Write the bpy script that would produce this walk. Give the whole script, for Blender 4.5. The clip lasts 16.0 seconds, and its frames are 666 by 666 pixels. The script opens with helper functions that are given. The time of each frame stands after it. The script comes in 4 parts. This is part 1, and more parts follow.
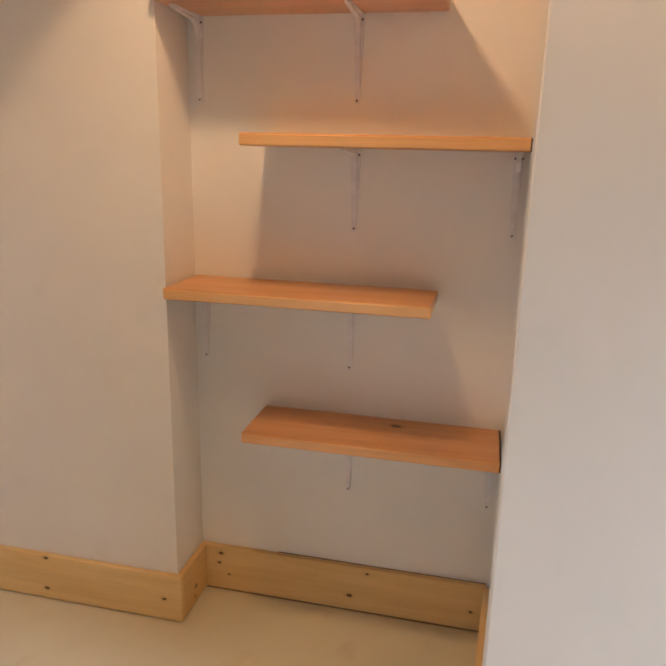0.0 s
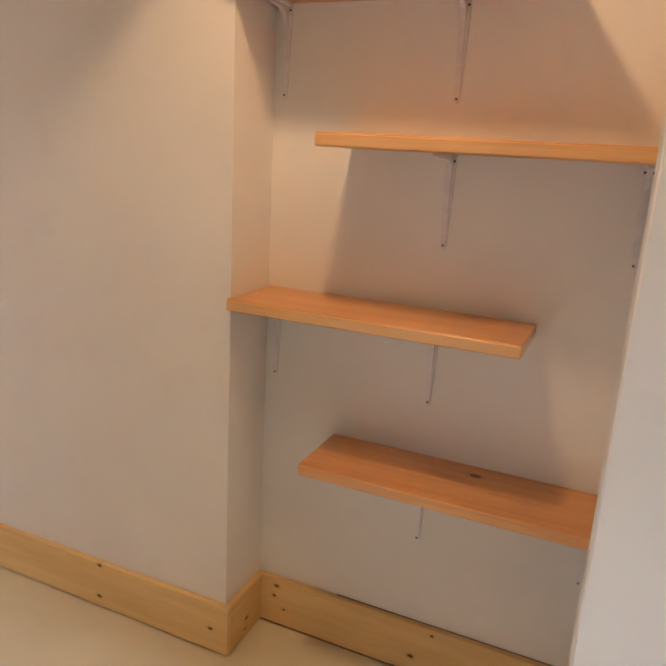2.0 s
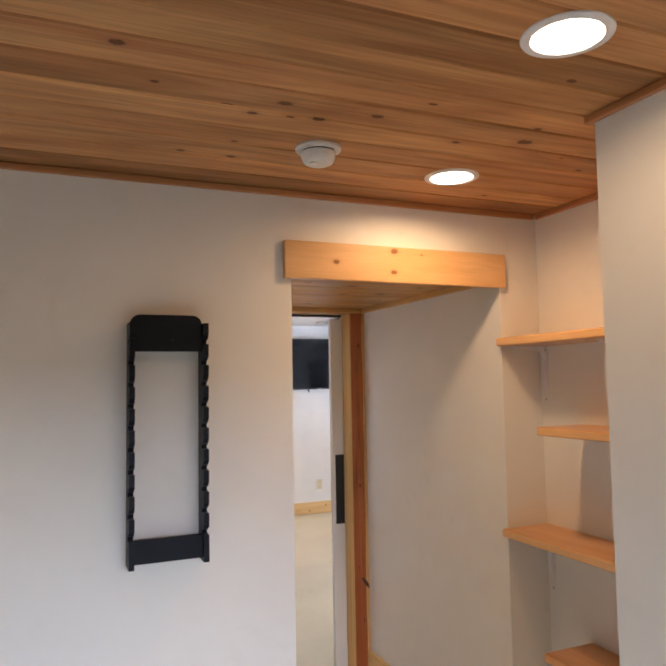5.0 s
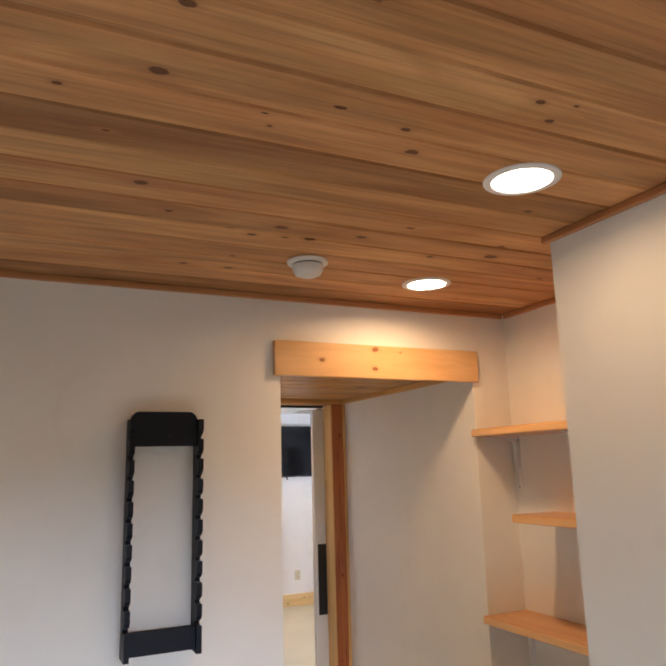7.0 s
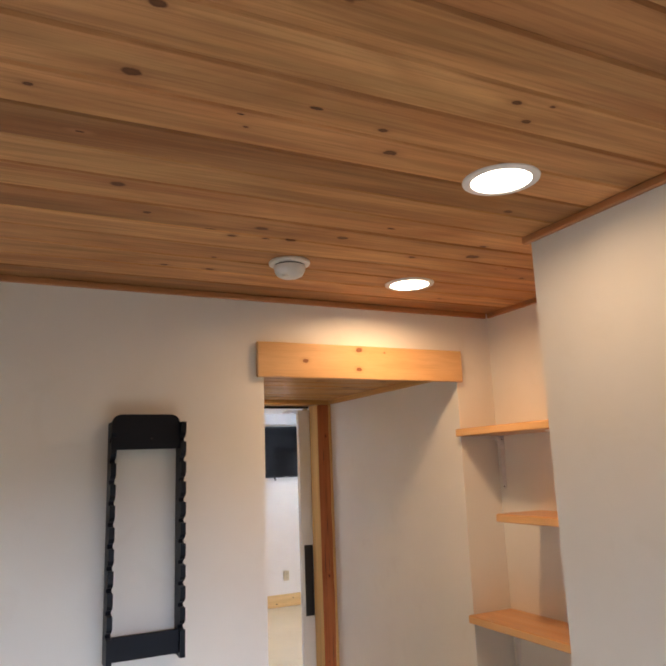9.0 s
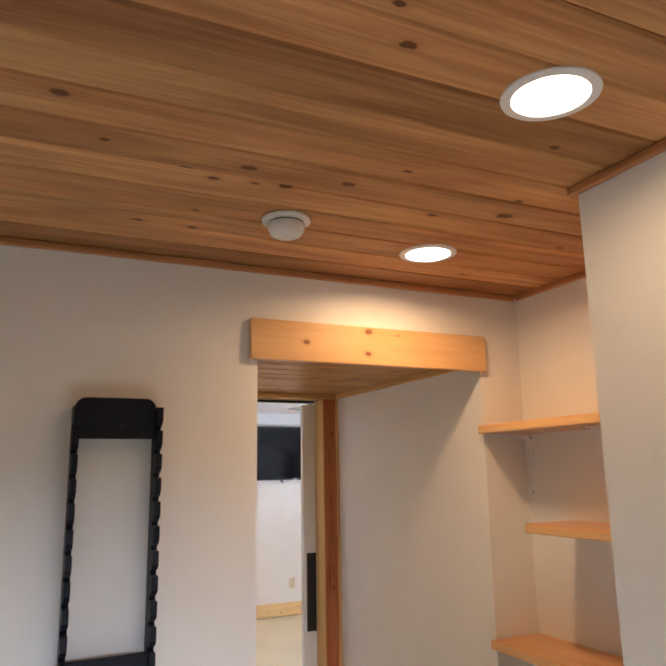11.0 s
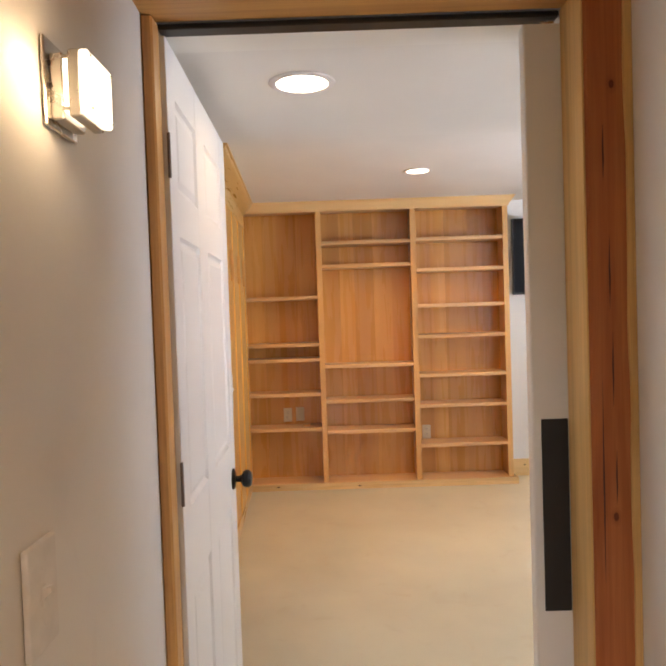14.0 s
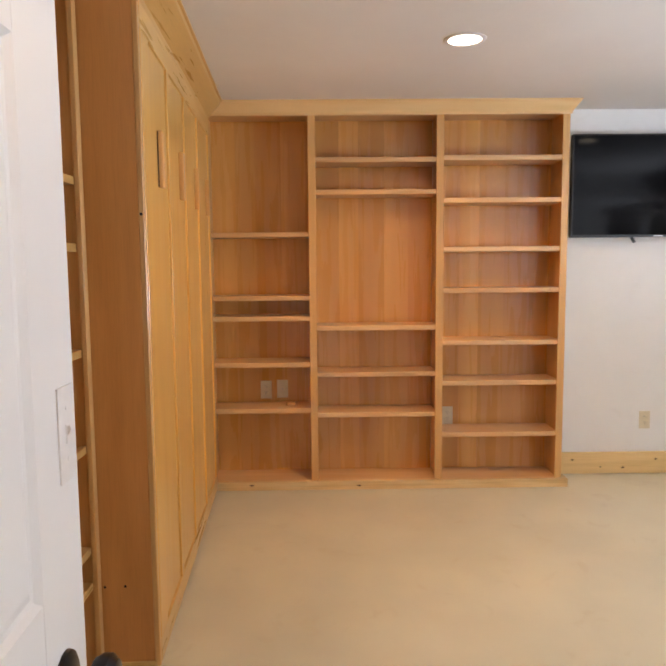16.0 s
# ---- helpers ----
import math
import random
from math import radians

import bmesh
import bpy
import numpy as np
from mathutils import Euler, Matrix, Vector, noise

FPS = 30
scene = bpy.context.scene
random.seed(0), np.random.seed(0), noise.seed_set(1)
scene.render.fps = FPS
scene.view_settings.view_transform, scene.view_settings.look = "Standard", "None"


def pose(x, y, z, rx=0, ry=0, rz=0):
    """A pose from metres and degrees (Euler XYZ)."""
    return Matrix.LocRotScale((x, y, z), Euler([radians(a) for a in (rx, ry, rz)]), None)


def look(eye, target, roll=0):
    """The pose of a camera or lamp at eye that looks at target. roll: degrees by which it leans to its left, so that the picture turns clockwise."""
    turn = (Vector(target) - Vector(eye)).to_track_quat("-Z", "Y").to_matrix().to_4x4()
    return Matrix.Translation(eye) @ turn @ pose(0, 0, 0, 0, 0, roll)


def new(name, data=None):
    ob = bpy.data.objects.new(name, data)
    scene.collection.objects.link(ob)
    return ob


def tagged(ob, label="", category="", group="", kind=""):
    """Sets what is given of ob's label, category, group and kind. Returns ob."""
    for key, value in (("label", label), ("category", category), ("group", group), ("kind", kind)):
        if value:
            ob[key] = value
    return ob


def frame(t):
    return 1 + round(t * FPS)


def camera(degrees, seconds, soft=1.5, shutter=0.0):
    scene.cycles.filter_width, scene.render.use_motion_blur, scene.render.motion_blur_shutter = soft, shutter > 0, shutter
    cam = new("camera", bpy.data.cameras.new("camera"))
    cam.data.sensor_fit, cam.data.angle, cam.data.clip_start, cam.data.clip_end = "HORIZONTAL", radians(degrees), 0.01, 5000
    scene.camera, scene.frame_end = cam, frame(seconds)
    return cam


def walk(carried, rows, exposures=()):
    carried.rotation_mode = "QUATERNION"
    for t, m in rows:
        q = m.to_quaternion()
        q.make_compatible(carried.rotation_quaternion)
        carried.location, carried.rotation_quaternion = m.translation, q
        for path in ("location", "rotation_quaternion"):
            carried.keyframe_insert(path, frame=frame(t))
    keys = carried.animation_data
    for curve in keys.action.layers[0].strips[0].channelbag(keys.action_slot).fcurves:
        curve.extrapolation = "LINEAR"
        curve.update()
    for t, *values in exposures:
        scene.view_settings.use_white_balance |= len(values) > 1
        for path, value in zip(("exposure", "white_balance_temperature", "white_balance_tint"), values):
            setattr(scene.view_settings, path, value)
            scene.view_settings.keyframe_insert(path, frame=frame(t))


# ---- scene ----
# ---- camera and walk ----
cam = camera(52.7, 16.0, 2.2)
PATH = [
    (0, (4.004, 3.131, 1.445), (3.585, 5.016, 0.926), 1.4),
    (0.5, (3.998, 3.141, 1.438), (3.605, 5.033, 0.921), 1.1),
    (1, (4.003, 3.15, 1.424), (3.634, 5.056, 0.942), 0.4),
    (1.5, (4.036, 3.223, 1.455), (3.629, 5.114, 0.944), 0.0),
    (2, (4.057, 3.381, 1.447), (3.295, 5.155, 0.926), 3.3),
    (2.5, (4.057, 3.531, 1.447), (2.895, 5.081, 0.951), -1.1),
    (3, (4.23, 3.553, 1.476), (2.747, 4.823, 1.045), -0.2),
    (3.5, (4.523, 3.453, 1.513), (2.918, 4.587, 1.141), 0.9),
    (4, (4.853, 3.264, 1.579), (3.127, 4.223, 1.261), -0.1),
    (4.5, (5.178, 3.19, 1.615), (3.38, 4.065, 1.591), 0.5),
    (5, (5.386, 3.121, 1.667), (3.551, 3.904, 1.811), -1.0),
    (5.2, (5.451, 3.08, 1.686), (3.613, 3.845, 1.873), -1.5),
    (7.5, (5.546, 3.007, 1.689), (3.782, 3.857, 2.096), -1.8),
    (8, (5.551, 3.011, 1.691), (3.783, 3.855, 2.094), -2.2),
    (8.5, (5.549, 3.022, 1.695), (3.792, 3.896, 2.082), -2.1),
    (10.8, (5.334, 3.142, 1.677), (3.568, 3.993, 2.074), -2.0),
    (11, (5.233, 3.214, 1.671), (3.46, 4.048, 2.073), -1.0),
    (11.5, (4.906, 3.366, 1.611), (3.117, 4.149, 2.042), -1.6),
    (12, (4.545, 3.576, 1.588), (2.739, 4.36, 1.941), -2.9),
    (12.5, (4.192, 3.784, 1.582), (2.304, 4.403, 1.807), -1.0),
    (13, (3.823, 3.977, 1.559), (1.888, 4.461, 1.726), -1.9),
    (13.5, (3.446, 4.177, 1.499), (1.464, 4.432, 1.589), -0.3),
    (14, (3.115, 4.26, 1.472), (1.116, 4.252, 1.411), -1.9),
    (14.5, (2.794, 4.277, 1.452), (0.798, 4.235, 1.342), -2.7),
    (15, (2.459, 4.292, 1.473), (0.464, 4.216, 1.351), -1.6),
    (15.5, (2.078, 4.259, 1.471), (0.086, 4.183, 1.313), -0.4),
    (16, (1.690, 4.215, 1.418), (-0.300, 4.238, 1.214), -0.5),
]

EXPOSURES = [(0, 0.52, 7200, 16), (1.5, 0.52, 7200, 16), (2.5, 0.46, 7150, 15), (3.5, 0.18, 6500, 15), (4.0, 0.17, 6450, 15), (5, 0.18, 6700, 13),
             (7.5, 0.22, 6800, 13), (11, 0.18, 6800, 13), (12.5, 0.10, 6850, 13), (13.5, 0.28, 7600, 12), (14.0, 0.20, 7600, 13), (14.5, 0.20, 7000, 13), (15, 0.08, 7450, 13), (16, 0.08, 7550, 13)]
walk(cam, [(t, look(eye, target, roll)) for t, eye, target, roll in PATH], EXPOSURES)

# ---- light ----
world = bpy.data.worlds.new("world")
scene.world = world
world.use_nodes = True
wn = world.node_tree.nodes
sky = wn.new("ShaderNodeTexSky")
sky.sky_type = "NISHITA"
sky.sun_disc = False
sky.sun_elevation, sky.sun_rotation = radians(35), radians(200)
world.node_tree.links.new(sky.outputs["Color"], wn["Background"].inputs["Color"])
wn["Background"].inputs["Strength"].default_value = 0.08


def lamp(name, size, watts, colour, m, shape="DISK", size_y=None, spread=180):
    data = bpy.data.lights.new(name, "AREA")
    data.shape, data.size, data.energy, data.color, data.spread = shape, size, watts, colour, radians(spread)
    if size_y:
        data.size_y = size_y
    ob = new(name, data)
    ob.matrix_world = m
    return ob


WARM = (1.0, 0.635, 0.33)
DAY = (0.66, 0.78, 1.0)
CEIL, PCEIL, BCEIL = 2.350, 2.086, 2.385
SOFFIT, SOFFIT_X = 2.108, 0.64   # dropped ceiling inside the bedroom door
LAMPS_A = [(4.378, 4.072), (3.496, 4.373)]
LAMPS_B = [(1.243, 4.190, SOFFIT), (-1.335, 4.834, BCEIL), (-1.45, 6.32, BCEIL)]
for (x, y), watts in zip(LAMPS_A, (1.8, 4.8)):
    lamp("downlight_light", 0.13, watts, WARM, pose(x, y, CEIL - 0.012), spread=166)
for (x, y, z), watts in zip(LAMPS_B, (1.3, 10.8, 2.4)):
    lamp("bedroom_light", 0.13, watts, WARM, pose(x, y, z - 0.012), spread=150)
# daylight at the windows: first room (east wall), bedroom (north wall)
lamp("window_light_room", 2.6, 640.0, DAY, pose(9.6, 3.55, 3.0, 78, 0, 90), "RECTANGLE", 2.0)
lamp("window_light_bedroom", 2.4, 600.0, (0.60, 0.74, 1.0), pose(0.3, 8.8, 0.72, -95, 0, 0), "RECTANGLE", 1.1)
SCONCE = (2.257, 3.9185, 1.762)
bulb = bpy.data.lights.new("sconce_light", "POINT")
bulb.energy, bulb.color, bulb.shadow_soft_size = 0.45, (1.0, 0.76, 0.50), 0.02
new("sconce_light", bulb).location = (SCONCE[0] + 0.075, SCONCE[1] + 0.058, SCONCE[2] - 0.015)
# light that leaves the open side of the sconce and rakes the wall
side = bpy.data.lights.new("sconce_side_light", "SPOT")
side.energy, side.color, side.shadow_soft_size, side.spot_size, side.spot_blend = 0.35, (1.0, 0.80, 0.56), 0.008, radians(62), 0.9
new("sconce_side_light", side).matrix_world = look((SCONCE[0] + 0.046, SCONCE[1] + 0.024, SCONCE[2] + 0.014), (SCONCE[0] + 0.20, SCONCE[1] - 0.012, SCONCE[2] + 0.022))

# ---- materials ----


def material(name):
    m = bpy.data.materials.new(name)
    m.use_nodes = True
    return m, m.node_tree.nodes, m.node_tree.links, m.node_tree.nodes["Principled BSDF"]


def mathnode(nodes, links, op, a, b=None, c=None):
    n = nodes.new("ShaderNodeMath")
    n.operation = op
    for i, v in enumerate((a, b, c)):
        if v is None:
            continue
        if isinstance(v, (int, float)):
            n.inputs[i].default_value = v
        else:
            links.new(v, n.inputs[i])
    return n.outputs[0]


def mixcol(nodes, links, fac, a, b, mode="MIX"):
    n = nodes.new("ShaderNodeMix")
    n.data_type, n.blend_type = "RGBA", mode
    for sock, v in ((n.inputs[0], fac), (n.inputs[6], a), (n.inputs[7], b)):
        if isinstance(v, (int, float)):
            sock.default_value = v
        elif isinstance(v, tuple):
            sock.default_value = (*v, 1) if len(v) == 3 else v
        else:
            links.new(v, sock)
    return n.outputs[2]


def ramp(nodes, links, fac, stops):
    n = nodes.new("ShaderNodeValToRGB")
    links.new(fac, n.inputs[0])
    el = n.color_ramp.elements
    while len(el) < len(stops):
        el.new(0.5)
    for e, (p, c) in zip(el, stops):
        e.position, e.color = p, (*c, 1) if len(c) == 3 else c
    return n.outputs[0]


def paint(name, colour, rough=0.55, blotch=0.05, bump=0.15, stain=(0.55, 0.5, 0.42), stain_amount=0.0, scale=2.0):
    """Rolled or brushed paint: soft blotches, fine orange-peel relief, a few scuffs."""
    m, n, l, b = material(name)
    geo = n.new("ShaderNodeNewGeometry")
    big = n.new("ShaderNodeTexNoise")
    big.inputs["Scale"].default_value, big.inputs["Detail"].default_value = scale, 5
    l.new(geo.outputs["Position"], big.inputs["Vector"])
    dark = tuple(c * (1 - blotch * 2.2) for c in colour)
    col = ramp(n, l, big.outputs["Fac"], [(0.3, dark), (0.7, colour)])
    if stain_amount:
        st = n.new("ShaderNodeTexNoise")
        st.inputs["Scale"].default_value, st.inputs["Detail"].default_value, st.inputs["Distortion"].default_value = 5.5, 9, 1.2
        l.new(geo.outputs["Position"], st.inputs["Vector"])
        f = ramp(n, l, st.outputs["Fac"], [(0.60, (0, 0, 0)), (0.74, (1, 1, 1))])
        f2 = mathnode(n, l, "MULTIPLY", f, stain_amount)
        col = mixcol(n, l, f2, col, stain)
    l.new(col, b.inputs["Base Color"])
    b.inputs["Roughness"].default_value = rough
    fine = n.new("ShaderNodeTexNoise")
    fine.inputs["Scale"].default_value, fine.inputs["Detail"].default_value = 170, 3
    l.new(geo.outputs["Position"], fine.inputs["Vector"])
    wide = n.new("ShaderNodeTexNoise")
    wide.inputs["Scale"].default_value, wide.inputs["Detail"].default_value = 9, 2
    l.new(geo.outputs["Position"], wide.inputs["Vector"])
    h = mathnode(n, l, "MULTIPLY_ADD", wide.outputs["Fac"], 3.0, fine.outputs["Fac"])
    bp = n.new("ShaderNodeBump")
    bp.inputs["Strength"].default_value, bp.inputs["Distance"].default_value = bump, 0.002
    l.new(h, bp.inputs["Height"])
    l.new(bp.outputs["Normal"], b.inputs["Normal"])
    return m


def wood(name, light, dark, axis, rough=0.4, coat=0.0, vary=0.25, by_island=False, knots=0.0, knot_colour=(0.10, 0.04, 0.02),
         marks=(), tint=None, band=9.0, contrast=1.0, stripe=0.0, plane="xy", streak=0.0, lines_mix=0.5, coat_rough=0.18, grain_along=1.3, fine=5, pores=0.5, rings=6):
    """Planed softwood: long grain along an axis, tone per board, knots, fine pores. marks: knots at known places."""
    m, n, l, b = material(name)
    geo = n.new("ShaderNodeNewGeometry")
    info = n.new("ShaderNodeObjectInfo")
    rnd = info.outputs["Random"]
    if by_island:
        board = n.new("ShaderNodeAttribute")
        board.attribute_name = "tone"
        rnd = board.outputs["Fac"]
    shift = n.new("ShaderNodeVectorMath")
    shift.operation = "SCALE"
    shift.inputs[0].default_value = (7.3, 11.9, 5.1)
    l.new(rnd, shift.inputs["Scale"])
    add = n.new("ShaderNodeVectorMath")
    l.new(geo.outputs["Position"], add.inputs[0])
    l.new(shift.outputs[0], add.inputs[1])

    def stretched(along, across):
        mp = n.new("ShaderNodeMapping")
        mp.inputs["Scale"].default_value = tuple(along if a == axis else across for a in "xyz")
        l.new(add.outputs[0], mp.inputs["Vector"])
        return mp.outputs[0]

    broad = n.new("ShaderNodeTexNoise")
    broad.inputs["Scale"].default_value, broad.inputs["Detail"].default_value, broad.inputs["Distortion"].default_value = 1.0, fine, 1.1
    l.new(stretched(0.54 * grain_along, band), broad.inputs["Vector"])
    ring = n.new("ShaderNodeTexNoise")
    ring.inputs["Scale"].default_value, ring.inputs["Detail"].default_value, ring.inputs["Distortion"].default_value = 1.0, 3, 0.5
    l.new(stretched(grain_along, band * rings), ring.inputs["Vector"])
    pore = n.new("ShaderNodeTexNoise")
    pore.inputs["Scale"].default_value, pore.inputs["Detail"].default_value = 1.0, 3
    l.new(stretched(9, 420), pore.inputs["Vector"])
    mid = tuple((p + q) / 2 for p, q in zip(light, dark))
    col = ramp(n, l, broad.outputs["Fac"], [(0.5 - 0.22 / contrast, dark), (0.5, mid), (0.5 + 0.2 / contrast, light)])
    lines = ramp(n, l, ring.outputs["Fac"], [(0.38, (0.72, 0.66, 0.6)), (0.56, (1, 1, 1))])
    col = mixcol(n, l, lines_mix, col, lines, "MULTIPLY")
    if stripe:
        s = n.new("ShaderNodeTexNoise")
        s.inputs["Scale"].default_value, s.inputs["Detail"].default_value = 1.0, 2
        l.new(stretched(0.12, 5.0), s.inputs["Vector"])
        col = mixcol(n, l, stripe, col, ramp(n, l, s.outputs["Fac"], [(0.36, dark), (0.62, light)]))
    tone = ramp(n, l, rnd, [(0.0, (1 - vary, 1 - vary * 1.25, 1 - vary * 1.4)), (1.0, (1 + vary * 0.35, 1 + vary * 0.35, 1 + vary * 0.3))])
    col = mixcol(n, l, 1.0, col, tone, "MULTIPLY")
    if tint:
        w = n.new("ShaderNodeTexWhiteNoise")
        w.noise_dimensions = "1D"
        l.new(rnd, w.inputs["W"])
        f = mathnode(n, l, "MULTIPLY", w.outputs["Value"], 0.6)
        if streak:
            sn = n.new("ShaderNodeTexNoise")
            sn.inputs["Scale"].default_value, sn.inputs["Detail"].default_value, sn.inputs["Distortion"].default_value = 1.0, 4, 0.8
            l.new(stretched(0.8, 11), sn.inputs["Vector"])
            f = mathnode(n, l, "MULTIPLY_ADD", ramp(n, l, sn.outputs["Fac"], [(0.48, (0, 0, 0)), (0.62, (1, 1, 1))]), streak, f)
            n_f = n.new("ShaderNodeClamp")
            l.new(f, n_f.inputs["Value"])
            f = n_f.outputs[0]
        col = mixcol(n, l, f, col, mixcol(n, l, 1.0, col, tint, "MULTIPLY"))
    if knots:
        v = n.new("ShaderNodeTexVoronoi")
        v.voronoi_dimensions = "2D"
        v.inputs["Scale"].default_value = 1.0
        sx = n.new("ShaderNodeSeparateXYZ")
        l.new(stretched(3.0, 8.0), sx.inputs[0])
        cx = n.new("ShaderNodeCombineXYZ")
        for sock, a in zip(("X", "Y"), plane):
            l.new(sx.outputs[a.upper()], cx.inputs[sock])
        l.new(cx.outputs[0], v.inputs["Vector"])
        sep = n.new("ShaderNodeSeparateColor")
        l.new(v.outputs["Color"], sep.inputs[0])
        gate = mathnode(n, l, "GREATER_THAN", sep.outputs[0], 1 - knots)
        halo = ramp(n, l, v.outputs["Distance"], [(0.05, (1, 1, 1)), (0.11, (0, 0, 0))])
        core = ramp(n, l, mathnode(n, l, "DIVIDE", v.outputs["Distance"], mathnode(n, l, "MULTIPLY_ADD", sep.outputs[1], 0.9, 0.4)), [(0.040, (1, 1, 1)), (0.052, (0, 0, 0))])
        col = mixcol(n, l, mathnode(n, l, "MULTIPLY", mathnode(n, l, "MULTIPLY", halo, gate), 0.5), col, dark)
        col = mixcol(n, l, mathnode(n, l, "MULTIPLY", mathnode(n, l, "MULTIPLY", core, gate), 1.0), col, knot_colour)
    if marks:
        # distance to the nearest knot, in knot radii, a little ragged
        mp = n.new("ShaderNodeMapping")
        mp.inputs["Scale"].default_value = tuple(0.62 if a == axis else 1.0 for a in "xyz")
        l.new(geo.outputs["Position"], mp.inputs["Vector"])
        near = None
        for x, y, z, r in marks:
            d = n.new("ShaderNodeVectorMath")
            d.operation = "DISTANCE"
            l.new(mp.outputs[0], d.inputs[0])
            d.inputs[1].default_value = tuple(c * (0.62 if a == axis else 1.0) for a, c in zip("xyz", (x, y, z)))
            q = mathnode(n, l, "DIVIDE", d.outputs["Value"], r)
            near = q if near is None else mathnode(n, l, "MINIMUM", near, q)
        rag = n.new("ShaderNodeTexNoise")
        rag.inputs["Scale"].default_value, rag.inputs["Detail"].default_value = 60, 3
        l.new(geo.outputs["Position"], rag.inputs["Vector"])
        near = mathnode(n, l, "ADD", near, mathnode(n, l, "MULTIPLY_ADD", rag.outputs["Fac"], 0.9, -0.45))
        halo = ramp(n, l, mathnode(n, l, "DIVIDE", near, 4.0), [(0.22, (1, 1, 1)), (0.62, (0, 0, 0))])
        core = ramp(n, l, mathnode(n, l, "DIVIDE", near, 4.0), [(0.02, (0.9, 0.9, 0.9)), (0.19, (1, 1, 1)), (0.28, (0, 0, 0))])
        col = mixcol(n, l, mathnode(n, l, "MULTIPLY", halo, 0.42), col, tuple(0.6 * p + 0.4 * q for p, q in zip(dark, knot_colour)))
        col = mixcol(n, l, mathnode(n, l, "MULTIPLY", core, 0.93), col, knot_colour)
    pf = ramp(n, l, pore.outputs["Fac"], [(0.35, (0.86, 0.83, 0.8)), (0.55, (1, 1, 1))])
    col = mixcol(n, l, pores, col, pf, "MULTIPLY")
    l.new(col, b.inputs["Base Color"])
    b.inputs["Roughness"].default_value = rough
    rr = mathnode(n, l, "MULTIPLY_ADD", ring.outputs["Fac"], 0.18, rough - 0.09)
    l.new(rr, b.inputs["Roughness"])
    b.inputs["Coat Weight"].default_value = coat
    b.inputs["Specular IOR Level"].default_value = 0.5 if coat > 0.1 else 0.22
    b.inputs["Coat Roughness"].default_value = coat_rough
    bp = n.new("ShaderNodeBump")
    bp.inputs["Strength"].default_value, bp.inputs["Distance"].default_value = 0.2 * pores, 0.001
    l.new(pore.outputs["Fac"], bp.inputs["Height"])
    l.new(bp.outputs["Normal"], b.inputs["Normal"])
    return m


def plain(name, colour, rough=0.5, metal=0.0, spec=0.5):
    """Small hard parts: a faint cloud in tone and gloss."""
    m, n, l, b = material(name)
    geo = n.new("ShaderNodeNewGeometry")
    t = n.new("ShaderNodeTexNoise")
    t.inputs["Scale"].default_value, t.inputs["Detail"].default_value = 30, 4
    l.new(geo.outputs["Position"], t.inputs["Vector"])
    l.new(ramp(n, l, t.outputs["Fac"], [(0.3, tuple(c * 0.88 for c in colour)), (0.7, colour)]), b.inputs["Base Color"])
    l.new(mathnode(n, l, "MULTIPLY_ADD", t.outputs["Fac"], 0.12, rough - 0.06), b.inputs["Roughness"])
    b.inputs["Metallic"].default_value = metal
    b.inputs["Specular IOR Level"].default_value = spec
    return m


def glow(name, colour, strength):
    m, n, l, b = material(name)
    b.inputs["Base Color"].default_value = (0.9, 0.9, 0.9, 1)
    b.inputs["Emission Color"].default_value = (*colour, 1)
    b.inputs["Emission Strength"].default_value = strength
    return m


WALL = paint("wall_paint", (0.86, 0.845, 0.815), 0.55, 0.035, 0.10, (0.62, 0.57, 0.50), 0.10)
CEILPAINT = paint("ceiling_paint", (0.82, 0.80, 0.775), 0.75, 0.025, 0.3)
FLOOR = paint("floor_paint", (0.74, 0.685, 0.51), 0.40, 0.09, 0.14, (0.55, 0.45, 0.29), 0.32, 1.1)
DOORPAINT = paint("door_paint", (0.82, 0.81, 0.79), 0.35, 0.02, 0.05)
PLASTIC = plain("white_plastic", (0.84, 0.81, 0.78), 0.35)
IVORY = plain("ivory_plastic", (0.72, 0.63, 0.45), 0.4)
STEELWHITE = plain("white_enamel", (0.84, 0.82, 0.84), 0.3)
STEEL = plain("dull_steel", (0.24, 0.20, 0.18), 0.45, 0.4)
BRONZE = plain("dark_bronze", (0.018, 0.017, 0.018), 0.35, 0.6)
BLACK = plain("black_metal", (0.012, 0.012, 0.014), 0.45)
RACKBLACK = plain("black_lacquer", (0.007, 0.010, 0.018), 0.45, 0.0, 0.2)
HEARTDARK = plain("dark_heartwood", (0.10, 0.028, 0.014), 0.6)
DARK = plain("dark_hole", (0.015, 0.010, 0.008), 0.8)
GRIME_SHADE = paint("grime_and_gap_shade", (0.26, 0.17, 0.10), 0.8, 0.2, 0.2, (0.55, 0.42, 0.26), 0.9)
CHROME = plain("brushed_nickel", (0.55, 0.52, 0.48), 0.28, 1.0)
SCREEN = plain("screen_glass", (0.004, 0.004, 0.005), 0.08, 0.0, 0.11)
BEZEL = plain("screen_bezel", (0.012, 0.012, 0.013), 0.4)
LENS = glow("lamp_lens", (1.0, 0.90, 0.74), 9.0)
BULBGLASS = glow("sconce_glass", (1.0, 0.90, 0.74), 2.2)

